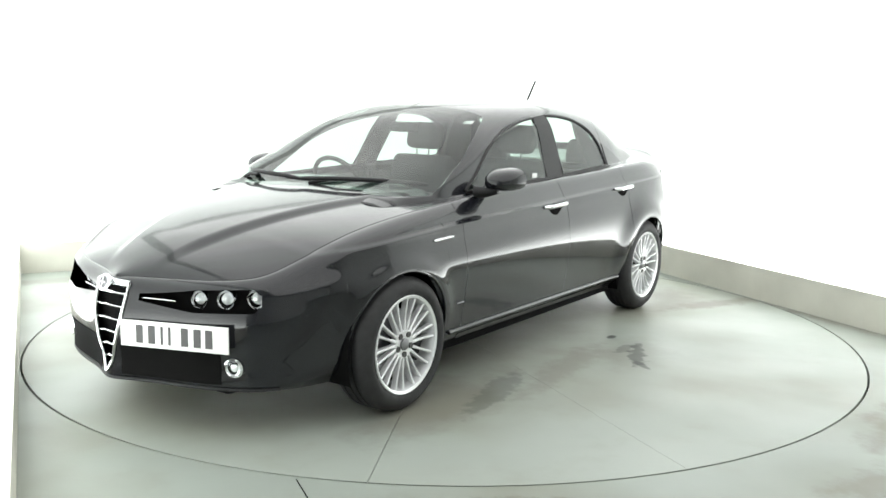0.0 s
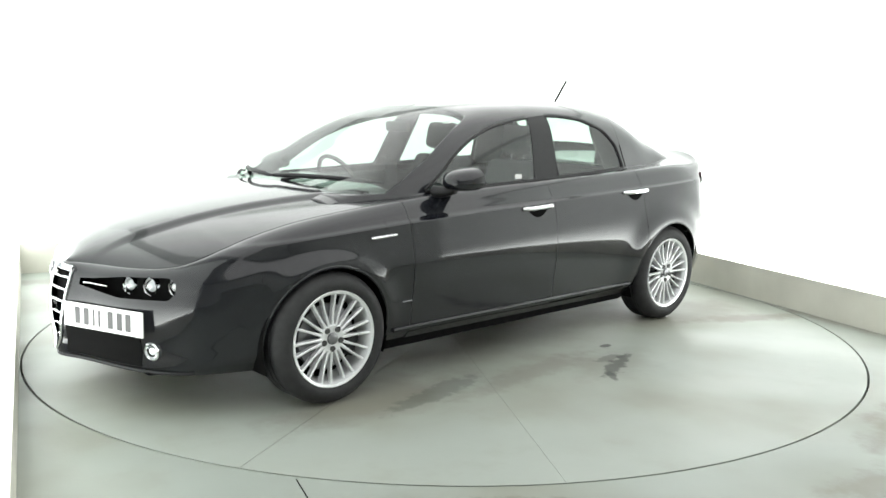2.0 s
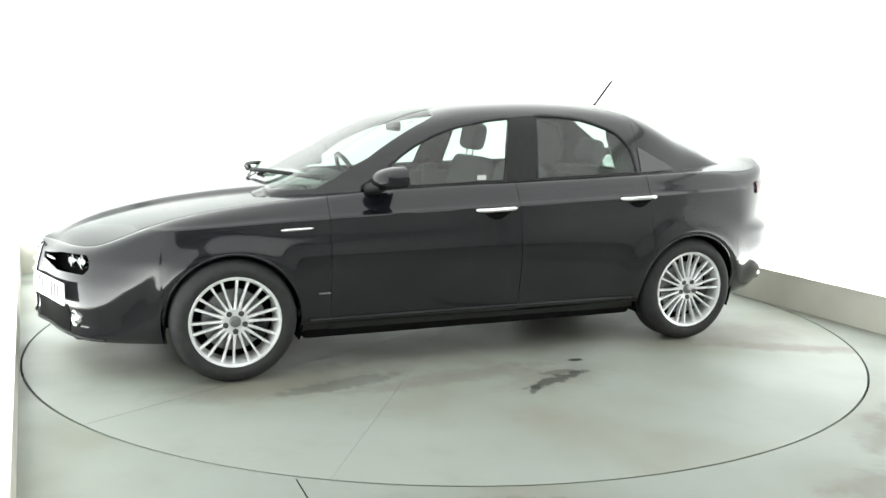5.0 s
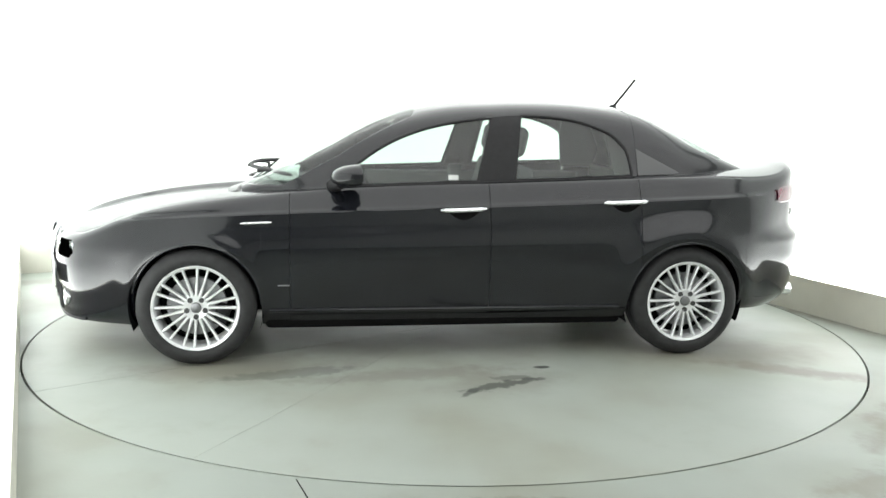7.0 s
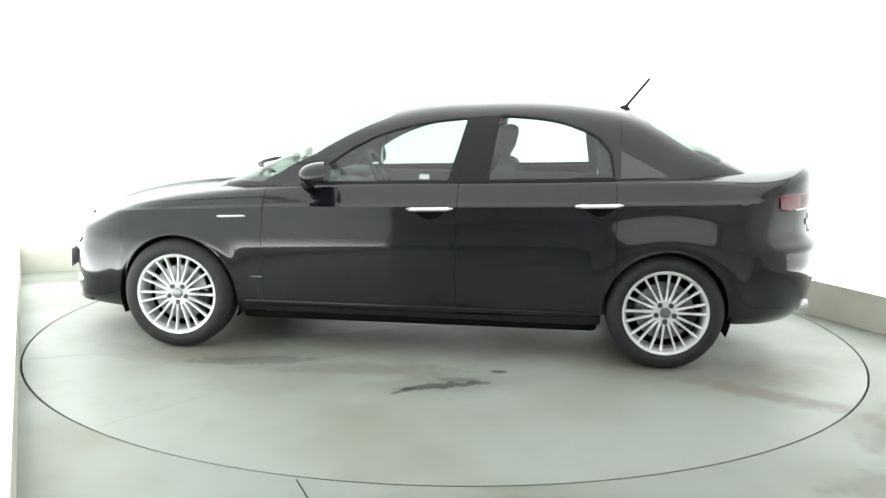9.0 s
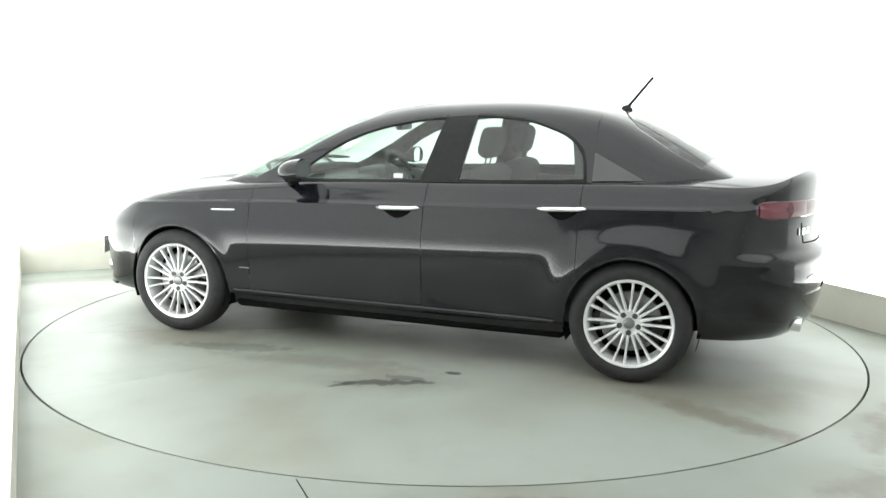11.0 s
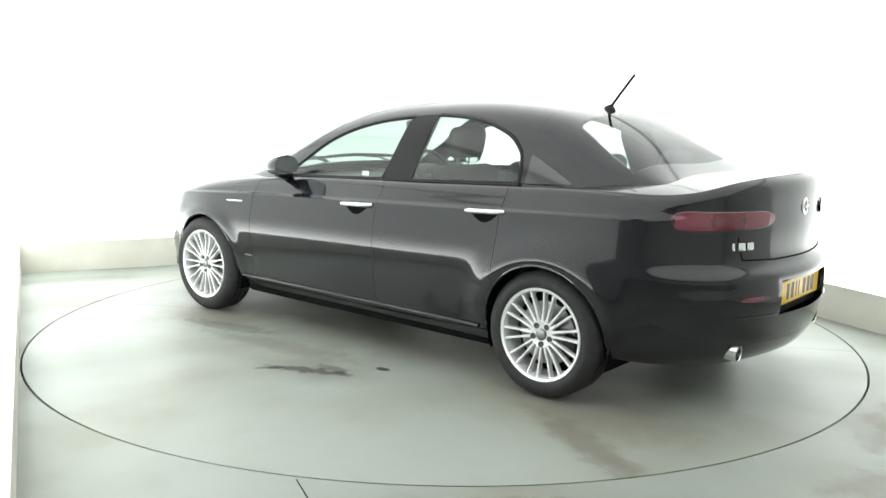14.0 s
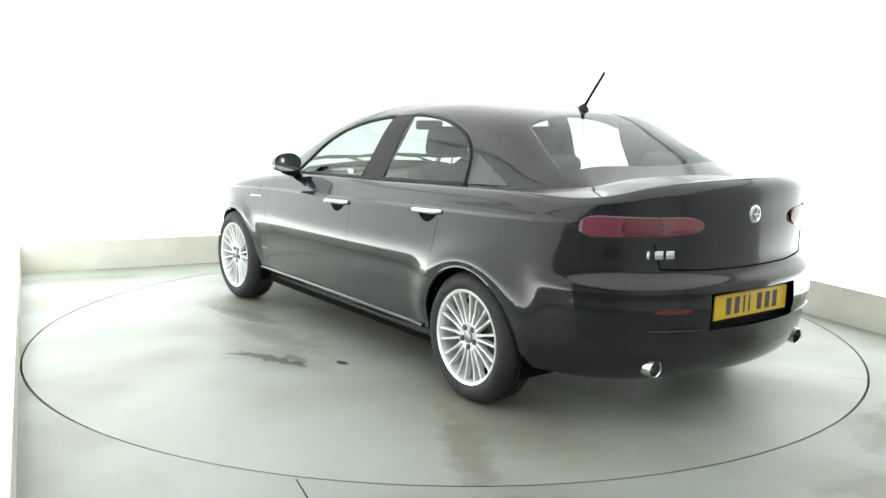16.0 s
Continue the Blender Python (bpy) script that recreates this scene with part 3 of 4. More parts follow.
def cabin():
    xs = np.unique(np.round(np.concatenate([np.linspace(1.2, -1.95, 240), [-0.165, -0.3721, -0.1649, -0.372, -1.10, -1.1001, -1.064, -1.0641, 0.1741, -1.235],
                                            np.linspace(0.22, 0.17, 14), np.linspace(-0.98, -1.11, 22), np.linspace(-1.23, -1.29, 12), np.linspace(-1.63, -1.73, 20), np.linspace(0.68, 0.6, 10)]), 5))[::-1]
    zones = [10, 22, 24, 16]
    grid = np.zeros((sum(zones) + 1, len(xs), 3))
    kinds = []
    for j, x in enumerate(xs):
        y, z, w = cabin_section(x)
        zlo = float(_win_lo(x))
        wlo = float(np.interp(zlo, z, w))
        glass = None
        whi = wlo
        if REAR_WIN[0] <= x <= FRONT_WIN[1]:
            zhi = min(float(_win_hi(x)), float(np.max(z)) - 0.035)
            whi = max(wlo, float(np.interp(zhi, z, w)))
        elif QUARTER[0] <= x <= QUARTER[1]:
            whi = max(wlo, float(np.interp(float(_quarter_hi(x)), z, w)))
        wtop = 1.0
        if 0.174 <= x <= 1.15:
            wtop = float(np.interp(-float(_screen_edge(x)), -y, w))
        elif -1.72 <= x <= -1.235:
            wtop = float(np.interp(-float(_rear_edge(x)), -y, w))
        wtop = max(wtop, whi)
        marks = [0.0, wlo, whi, wtop, 1.0]
        ws = [0.0]
        for a, b, m in zip(marks, marks[1:], zones):
            ws += list(a + (b - a) * np.arange(1, m + 1) / m)
        grid[:, j, 1] = np.interp(ws, w, y)
        grid[:, j, 2] = np.interp(ws, w, z)
        grid[:, j, 0] = lean_x(x, np.minimum(grid[:, j, 2], 1.34))
    return xs, zones, grid


CAB_X, CAB_ZONES, CAB = cabin()


def cab_keep(test):
    out = []
    edges = np.cumsum([0] + CAB_ZONES)
    for i in range(CAB.shape[0] - 1):
        zone = int(np.searchsorted(edges, i, side="right") - 1)
        out.append([bool(test(zone, (CAB_X[j] + CAB_X[j + 1]) / 2)) for j in range(CAB.shape[1] - 1)])
    return out


def in_span(x, span):
    return span[0] < x < span[1]


is_front = lambda z, x: z == 1 and in_span(x, FRONT_WIN)
is_rear = lambda z, x: z == 1 and in_span(x, REAR_WIN)
is_quarter = lambda z, x: z == 1 and in_span(x, QUARTER)
is_screen = lambda z, x: z == 3 and 0.174 < x < 1.15
is_back = lambda z, x: z == 3 and -1.72 < x < -1.235
is_glass = lambda z, x: is_front(z, x) or is_rear(z, x) or is_screen(z, x) or is_back(z, x)

roof = part("roof", sheet(bmesh.new(), CAB, cab_keep(lambda z, x: not is_glass(z, x)), mirror=True, flip=False), PAINT, car)
thicken(roof, 0.014)


def cab_glass(name, test, both, mat=None, out=0.0):
    sides = ((1, -1) if both else (0,))
    for side in sides:
        g = (CAB + np.array([0, out, 0])) * np.array([1, -1 if side < 0 else 1, 1])
        bm = sheet(bmesh.new(), g, cab_keep(test), flip=(side < 0), mirror=(side == 0))
        bmesh.ops.recalc_face_normals(bm, faces=bm.faces)
        part(name, bm, mat or GLASS, car)


cab_glass("front_side_window", is_front, True)
cab_glass("rear_side_window", is_rear, True)
cab_glass("quarter_window", is_quarter, True, QUARTER_GLASS, 0.004)
cab_glass("windscreen", is_screen, False)
cab_glass("rear_window", is_back, False)


def window_seal(span):
    """Black rubber seal round a side window."""
    lo, hi = [], []
    for x in np.linspace(span[0] + 0.001, span[1] - 0.001, 60):
        y, z, w = cabin_section(x)
        zl, zh = float(_win_lo(x)), max(float(_win_lo(x)), min(float(_win_hi(x)), float(np.max(z)) - 0.035))
        lo.append((float(lean_x(x, zl)), float(np.interp(zl, z, y)) + 0.001, zl))
        hi.append((float(lean_x(x, zh)), float(np.interp(zh, z, y)) + 0.001, zh))
    return hi, lo


for side in (1, -1):
    for span, name in ((FRONT_WIN, "window_seal"), (REAR_WIN, "window_seal")):
        hi, lo = window_seal(span)
        pts = [lo[0]] + hi + [lo[-1]] + lo[::-1]
        clean = [pts[0]]
        for p in pts[1:]:
            if math.dist(p, clean[-1]) > 0.004:
                clean.append(p)
        part(name, tube(bmesh.new(), [(p[0], p[1] * side, p[2]) for p in clean], 0.0085, 8), TRIM, car)


# ---- wheels ----
def spoke_mesh(sign):
    """One of a pair of slim spokes, beside the local x axis."""
    bm = bmesh.new()
    a_out, a_in = 0.132 * sign, 0.155 * sign
    p_out = Vector((0.215 * math.cos(a_out), 0.215 * math.sin(a_out), -0.012))
    p_in = Vector((0.058 * math.cos(a_in), 0.058 * math.sin(a_in), -0.022))
    d = p_out - p_in
    t = Vector((-d.y, d.x, 0)).normalized()
    vs = []
    for p, wd in ((p_in, 0.0080), (p_in.lerp(p_out, 0.5) + Vector((0, 0, -0.004)), 0.0050), (p_out, 0.0066)):
        vs.append([bm.verts.new(p + t * wd * f + Vector((0, 0, h))) for f, h in ((-1, -0.028), (-1, -0.003), (-0.5, 0), (0.5, 0), (1, -0.003), (1, -0.028))])
    for a, b in zip(vs, vs[1:]):
        for i in range(5):
            bm.faces.new((a[i], b[i], b[i + 1], a[i + 1]))
    bmesh.ops.recalc_face_normals(bm, faces=bm.faces)
    me = bpy.data.meshes.new("spoke")
    bm.to_mesh(me)
    bm.free()
    me.materials.append(ALLOY)
    return me


SPOKES = [spoke_mesh(-1), spoke_mesh(1)]


def wheel(x, side):
    m = pose(x, 0.900 * side, HUB_Z, -90 * side, 0, 0)   # local z points outwards
    w = new("wheel")
    w.parent = car
    w.matrix_basis = m
    R, RIM = 0.312, 0.226
    prof = [(RIM - 0.004, -0.20), (0.255, -0.205), (0.285, -0.20), (0.302, -0.185), (R, -0.165), (R, -0.150), (R - 0.007, -0.149), (R - 0.007, -0.142), (R, -0.141), (R, -0.112), (R - 0.007, -0.111), (R - 0.007, -0.103), (R, -0.102), (R, -0.074), (R - 0.007, -0.073), (R - 0.007, -0.066), (R, -0.065), (R, -0.045), (0.304, -0.022), (0.286, -0.004),
            (0.268, 0.006), (0.246, 0.004), (0.234, -0.002), (RIM - 0.002, -0.010)]
    part("tyre", lathe(bmesh.new(), prof, n=72), RUBBER, w)
    bm = bmesh.new()
    lathe(bm, [(RIM, -0.19), (0.208, -0.17), (0.203, -0.05), (0.210, -0.018), (0.214, -0.006), (RIM, -0.001), (RIM + 0.003, -0.004), (RIM + 0.001, -0.014)], n=72)
    part("rim", bm, ALLOY, w)
    for k in range(20):
        pair, half = divmod(k, 2)
        ob = new("spoke", SPOKES[half])
        ob.parent = w
        ob.matrix_basis = pose(0, 0, 0, 0, 0, 36 * pair + 7)
    bm = bmesh.new()
    lathe(bm, [(0.0, -0.024), (0.045, -0.025), (0.062, -0.021), (0.068, -0.028), (0.062, -0.05)], n=40)
    part("hub", bm, ALLOY, w)
    part("centre_cap", lathe(bmesh.new(), [(0.0, -0.012), (0.02, -0.013), (0.027, -0.016), (0.029, -0.026)], n=32), STEEL, w)
    # dark discs put in for the bolts' shaded holes
    for k in range(5):
        a = 2 * math.pi * (k / 5) + math.pi / 2 * side
        part("bolt_hole", lathe(bmesh.new(), [(0.0, -0.019), (0.010, -0.019), (0.0140, -0.0185), (0.0145, -0.03)],
                           Matrix.Translation((0.050 * math.cos(a), 0.049 * math.sin(a), 0)), n=12), INK, w)
    part("brake_disc", lathe(bmesh.new(), [(0.05, -0.075), (0.155, -0.075), (0.157, -0.08), (0.157, -0.1), (0.05, -0.1)], n=48), STEEL, w)
    bm = bmesh.new()
    box(bm, -0.06, 0.06, 0.10, 0.175, -0.13, -0.05, pose(0, 0, 0, 0, 0, 70), 0.012)
    part("brake_caliper", bm, TRIM, w)
    # dark disc closes the wheel, painting in the shade behind the spokes
    part("spoke_gap_shade", lathe(bmesh.new(), [(0.0, -0.14), (0.19, -0.14), (0.2, -0.12)], n=40), DARK, w)


for wx in (HUB_X, -HUB_X):
    for side in (1, -1):
        wheel(wx, side)

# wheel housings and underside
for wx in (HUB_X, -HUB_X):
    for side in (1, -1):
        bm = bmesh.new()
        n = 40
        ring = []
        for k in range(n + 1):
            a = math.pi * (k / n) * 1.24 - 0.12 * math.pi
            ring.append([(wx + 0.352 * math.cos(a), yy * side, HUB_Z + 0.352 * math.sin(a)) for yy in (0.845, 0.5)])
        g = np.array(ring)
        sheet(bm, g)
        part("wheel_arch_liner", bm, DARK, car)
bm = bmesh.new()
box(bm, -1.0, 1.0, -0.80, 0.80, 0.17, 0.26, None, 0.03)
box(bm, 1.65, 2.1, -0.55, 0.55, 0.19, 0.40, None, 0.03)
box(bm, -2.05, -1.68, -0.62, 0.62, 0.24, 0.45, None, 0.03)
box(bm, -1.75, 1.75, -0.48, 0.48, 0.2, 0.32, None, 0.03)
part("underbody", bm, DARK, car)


# ---- nose: grille, lamps, plate ----
def skin_sheet(bm, ss, zs, out, side=1, flip=None):
    g = skin(np.asarray(ss)[None, :], np.asarray(zs)[:, None], out)
    if side < 0:
        g = g * np.array([1, -1, 1])
    return sheet(bm, g, flip=(side < 0))


def surface_frame(s, z, out=0.0, side=1):
    """A pose on the skin: local z outwards, local x along the body, local y up."""
    p = skin(s, z, out)
    a, b = skin(s - 0.004, z, out), skin(s + 0.004, z, out)
    up = Vector(skin(s, z + 0.006, out) - skin(s, z - 0.006, out))
    t = Vector(b - a)
    if side < 0:
        p = p * np.array([1, -1, 1])
        t, up = Vector((t.x, -t.y, t.z)), Vector((up.x, -up.y, up.z))
    n = t.cross(up) if side > 0 else up.cross(t)
    n.normalize()
    x = up.cross(n).normalized()
    y = n.cross(x)
    m = Matrix((x, y, n)).transposed().to_4x4()
    m.translation = Vector(p)
    return m


grille = new("grille")
grille.parent = car
bm = bmesh.new()
gz = np.linspace(0.235, 0.645, 20)
gg = np.array([[(float(skin(0.0, z, -0.045)[0]) - 0.02 * abs(f), 0.135 * f, z) for f in np.linspace(-1, 1, 9)] for z in gz])
sheet(bm, gg)
part("grille_backing", bm, DARK, grille, "black grille backing")


def grille_line(z, f, out):
    p = skin(float(_grille_half(z)) * abs(f), z, out)
    return (float(p[0]), float(p[1]) * (1 if f >= 0 else -1), z)


edge = [grille_line(z, 1, 0.004) for z in np.linspace(0.243, 0.628, 24)]
bm = bmesh.new()
tube(bm, [(p[0], -p[1], p[2]) for p in edge[::-1]] + edge[1:], 0.0065, 8)
part("grille_surround", bm, CHROME, grille, "chrome shield-shaped surround")
for z in (0.312, 0.368, 0.424, 0.480, 0.536, 0.590):
    bm = bmesh.new()
    tube(bm, [grille_line(z - 0.008 + 0.010 * (1 - abs(f)), f, -0.006) for f in np.linspace(-0.97, 0.97, 13)], 0.0048, 8)
    part("grille_bar", bm, CHROME, grille)
bm = bmesh.new()
tube(bm, [grille_line(0.625 + 0.010 * (1 - abs(f)), f, 0.004) for f in np.linspace(-1.04, 1.04, 15)], 0.0145, 12)
part("grille_cap", bm, CHROME, grille, "chrome cap bar over the grille")


def round_badge(m, r, parent):
    b = part("badge", lathe(bmesh.new(), [(0, 0.006), (r * 0.8, 0.005), (r, 0.0), (r, -0.006)], m, 36), CHROME, parent, "round chrome badge")
    part("badge_face", lathe(bmesh.new(), [(0, 0.0075), (r * 0.66, 0.0068), (r * 0.7, 0.005)], m, 36), STEEL, b)
    bm = bmesh.new()
    box(bm, -r * 0.10, r * 0.10, -r * 0.62, r * 0.62, 0.0075, 0.0095, m)
    box(bm, -r * 0.5, r * 0.5, -r * 0.10, r * 0.10, 0.0075, 0.0092, m)
    part("badge_mark", bm, CHROME, b)


badge_pose = look((2.285, 0, 0.630), (1.3, 0, 0.30)) @ pose(0, 0, 0, 0, 0, 0)
round_badge(badge_pose, 0.038, car)

for side in (1, -1):
    lamp = new("headlamp")
    lamp.parent = car
    ss = np.linspace(float(s_of_y_front(0.13)), float(s_of_y_front(0.75)), 28)
    part("lamp_housing", skin_sheet(bmesh.new(), ss, np.linspace(0.50, 0.66, 8), -0.085, side), DARK, lamp)
    for (lx, ly, lz, r) in ((2.075, 0.362, 0.573, 0.039), (2.030, 0.475, 0.580, 0.041), (1.965, 0.588, 0.588, 0.043)):
        m = Matrix.Translation((lx, ly * side, lz)) @ Vector((1, 0.28 * side, 0)).to_track_quat("Z", "Y").to_matrix().to_4x4()
        ring = part("lamp_bezel", lathe(bmesh.new(), [(r - 0.004, 0.012), (r, 0.016), (r + 0.003, 0.010), (r + 0.003, -0.05)], m, 36), CHROME, lamp)
        part("reflector", lathe(bmesh.new(), [(r - 0.002, 0.008), (r * 0.80, 0.000), (r * 0.55, -0.009), (r * 0.25, -0.013), (0.002, -0.014)], m, 36), REFLECTOR, lamp)
        part("bulb", lathe(bmesh.new(), [(0.0, 0.024), (r * 0.22, 0.022), (r * 0.42, 0.016), (r * 0.58, 0.007), (r * 0.66, -0.004)], m, 28), REFLECTOR, lamp, "bright domed lamp projector")
        part("lamp_glass", lathe(bmesh.new(), [(0.0, 0.034), (r * 0.4, 0.031), (r * 0.75, 0.023), (r - 0.001, 0.012)], m, 36), CLEAR, lamp)
    bm = bmesh.new()
    tube(bm, [tuple(skin(float(s_of_y_front(y)), 0.572, -0.012) * np.array([1, side, 1])) for y in np.linspace(0.165, 0.325, 8)], [0.002] + [0.005] * 6 + [0.002], 8)
    part("chrome_strip", bm, CHROME, lamp)
    # fog lamp in the bumper's corner
    sf = float(s_of_y_front(0.575))
    m = surface_frame(sf, 0.312, 0.002, side)
    m = Matrix.Translation(m.translation) @ Vector((1, 0.40 * side, -0.05)).to_track_quat("Z", "Y").to_matrix().to_4x4()
    fog = part("fog_lamp", lathe(bmesh.new(), [(0.031, 0.004), (0.036, 0.010), (0.042, 0.006), (0.044, -0.03)], m, 32), CHROME, car, "round fog lamp with chrome ring")
    part("reflector", lathe(bmesh.new(), [(0.032, 0.005), (0.026, -0.002), (0.018, -0.004), (0.014, 0.004), (0.0, 0.009)], m, 32), REFLECTOR, fog)
    part("lamp_glass", lathe(bmesh.new(), [(0.0, 0.014), (0.02, 0.012), (0.032, 0.006)], m, 32), CLEAR, fog)


def number_plate(m, mat, label, tail=False):
    """520 x 111 mm plate; its characters stand as plain bars."""
    bm = bmesh.new()
    box(bm, -0.26, 0.26, -0.0555, 0.0555, -0.004, 0.004, m, 0.002)
    pl = part("number_plate", bm, mat, car, label)
    for k, x in enumerate((-0.165, -0.105, -0.055, -0.018, 0.055, 0.115, 0.170)):
        w = 0.014 if k in (2, 3) else 0.043
        if k in (2, 3):
            spans = [(x - 0.006, x + 0.006, -0.038, 0.038)]
        else:
            spans = [(x - 0.017, x + 0.017, -0.038, 0.038)]
        bm = bmesh.new()
        for a, b, c, d in spans:
            box(bm, a, b, c, d, 0.004, 0.0052, m)
        part("plate_bar", bm, INK, pl)
    return pl


d = Vector((-0.147, 0.50, 0.012)).normalized()
n = Vector((0.50, 0.147, 0.02)).normalized()
upv = n.cross(d)
pm = Matrix((d, upv, n)).transposed().to_4x4()
pm.translation = Vector((2.171, 0.332, 0.432)) + n * 0.034
front_plate = number_plate(pm, WHITE_PLATE, "white front number plate, characters as dark bars")

# lower intake of the front bumper: no opening, only a dark sheet for its shade
for side in (1, -1):
    bm = skin_sheet(bmesh.new(), np.linspace(float(s_of_y_front(0.075)), float(s_of_y_front(0.525)), 24), np.linspace(0.238, 0.375, 6), 0.0025, side)
    part("intake_shade", bm, DARK, front_bumper)
    bm = bmesh.new()
    tube(bm, [tuple(skin(float(s_of_y_front(y)), 0.217, 0.004) * np.array([1, side, 1])) for y in np.linspace(0.0, 0.72, 26)], 0.008, 8)
    part("bumper_lip", bm, TRIM, front_bumper)

# ---- sides: handles, mirrors, markers, mouldings ----
for side in (1, -1):
    for (x0, x1, z0, z1, nm) in ((0.052, -0.194, 0.826, 0.835, "front"), (-0.857, -1.101, 0.868, 0.878, "rear")):
        s0, s1 = float(s_of_x(x0)), float(s_of_x(x1))
        bm = bmesh.new()
        tt = np.linspace(0, 1, 14)
        pts = [tuple(skin(s0 + (s1 - s0) * t, z0 + (z1 - z0) * t, 0.030 * min(1, 6 * t, 6 * (1 - t)) + 0.002) * np.array([1, side, 1])) for t in tt]
        tube(bm, pts, [0.008] + [0.0125] * 12 + [0.008], 10)
        h = part("door_handle", bm, CHROME, car, "chrome door handle")
        # dark sheet laid on the door skin for the shade below the handle
        bm = bmesh.new()
        ss = np.linspace(s0 + 0.035, s1 - 0.035, 14)
        g = np.array([[skin(s, (z0 + z1) / 2 - 0.052 * math.sin(math.pi * (i + 0.5) / 14) * f - 0.004, 0.002) for i, s in enumerate(ss)] for f in (0, 0.5, 1)])
        if side < 0:
            g = g * np.array([1, -1, 1])
        sheet(bm, g, flip=(side > 0))
        part("handle_shade", bm, DARK, h)
    # wing badge and side marker
    bm = bmesh.new()
    s0, s1 = float(s_of_x(1.115)), float(s_of_x(0.952))
    tube(bm, [tuple(skin(s0 + (s1 - s0) * t, 0.757 + 0.006 * t, 0.002) * np.array([1, side, 1])) for t in np.linspace(0, 1, 10)], [0.004] + [0.008] * 8 + [0.003], 8)
    part("side_repeater", bm, CHROME, car, "slim silver side repeater")
    bm = bmesh.new()
    s0, s1 = float(s_of_x(0.925)), float(s_of_x(0.862))
    tube(bm, [tuple(skin(s0 + (s1 - s0) * t, 0.425, 0.0) * np.array([1, side, 1])) for t in np.linspace(0, 1, 6)], 0.004, 8)
    part("side_mark", bm, STEEL, car)
    # sill moulding
    bm = bmesh.new()
    ss = np.linspace(float(s_of_x(0.97)), float(s_of_x(-0.96)), 60)
    tube(bm, [tuple(skin(s, 0.284, 0.006) * np.array([1, side, 1])) for s in ss], 0.010, 10)
    part("sill_moulding", bm, PAINT, car)
    # mirror: shell, arm, glass
    bm = bmesh.new()
    g = []
    for i in range(15):
        u = i / 14
        ring = []
        for k in range(28):
            a = 2 * math.pi * k / 28
            r = (1 - (1 - u) ** 2.6) ** 0.5 if u < 1 else 1
            cx, cz = abs(math.cos(a)) ** 0.75 * math.copysign(1, math.cos(a)), abs(math.sin(a)) ** 0.8 * math.copysign(1, math.sin(a))
            ring.append((0.645 - 0.145 * u - 0.02 * cx * r, (0.890 + 0.095 * r * cx) * side, 1.008 + 0.068 * r * cz * (1 if cz > 0 else 0.72) - 0.012 * (1 - u)))
        ring.append(ring[0])
        g.append(ring)
    sheet(bm, np.array(g), flip=(side < 0))
    bmesh.ops.recalc_face_normals(bm, faces=bm.faces)
    mir = part("door_mirror", bm, PAINT, car, "black door mirror")
    inner = np.array(g[-1])
    cen = inner.mean(axis=0)
    bm = bmesh.new()
    bm.faces.new([bm.verts.new(tuple(cen + (p - cen) * 0.90 + np.array([-0.010 + 0.24 * (p[1] - cen[1]) * side, 0, 0]))) for p in inner[:-1]])
    part("mirror_glass", bm, MIRROR, mir)
    bm = bmesh.new()
    tube(bm, [(0.63, 0.765 * side, 0.945), (0.605, 0.83 * side, 0.950), (0.59, 0.88 * side, 0.965)], [0.035, 0.026, 0.024], 12)
    part("mirror_arm", bm, TRIM, mir)
    # waist strip under the side glass and black pillar cover
    bm = bmesh.new()
    xs = np.linspace(0.64, -1.075, 50)
    pts = []
    for x in xs:
        y, z, w = cabin_section(x)
        zl = float(_win_lo(x)) - 0.006
        pts.append((x, (float(np.interp(zl, z, y)) + 0.002) * side, zl))
    tube(bm, pts, 0.006, 8)
    part("waist_strip", bm, TRIM, car)
    bm = bmesh.new()
    gx = np.linspace(-0.16, -0.377, 8)
    g = []
    for x in gx:
        y, z, w = cabin_section(x)
        zz = np.linspace(float(_win_lo(x)), float(_win_hi(x)) + 0.004, 14)
        g.append([(float(lean_x(x, q)), (float(np.interp(q, z, y)) + 0.003) * side, q) for q in zz])
    sheet(bm, np.array(g), flip=(side > 0))
    part("pillar_cover", bm, TRIM, car, "matte black pillar cover")

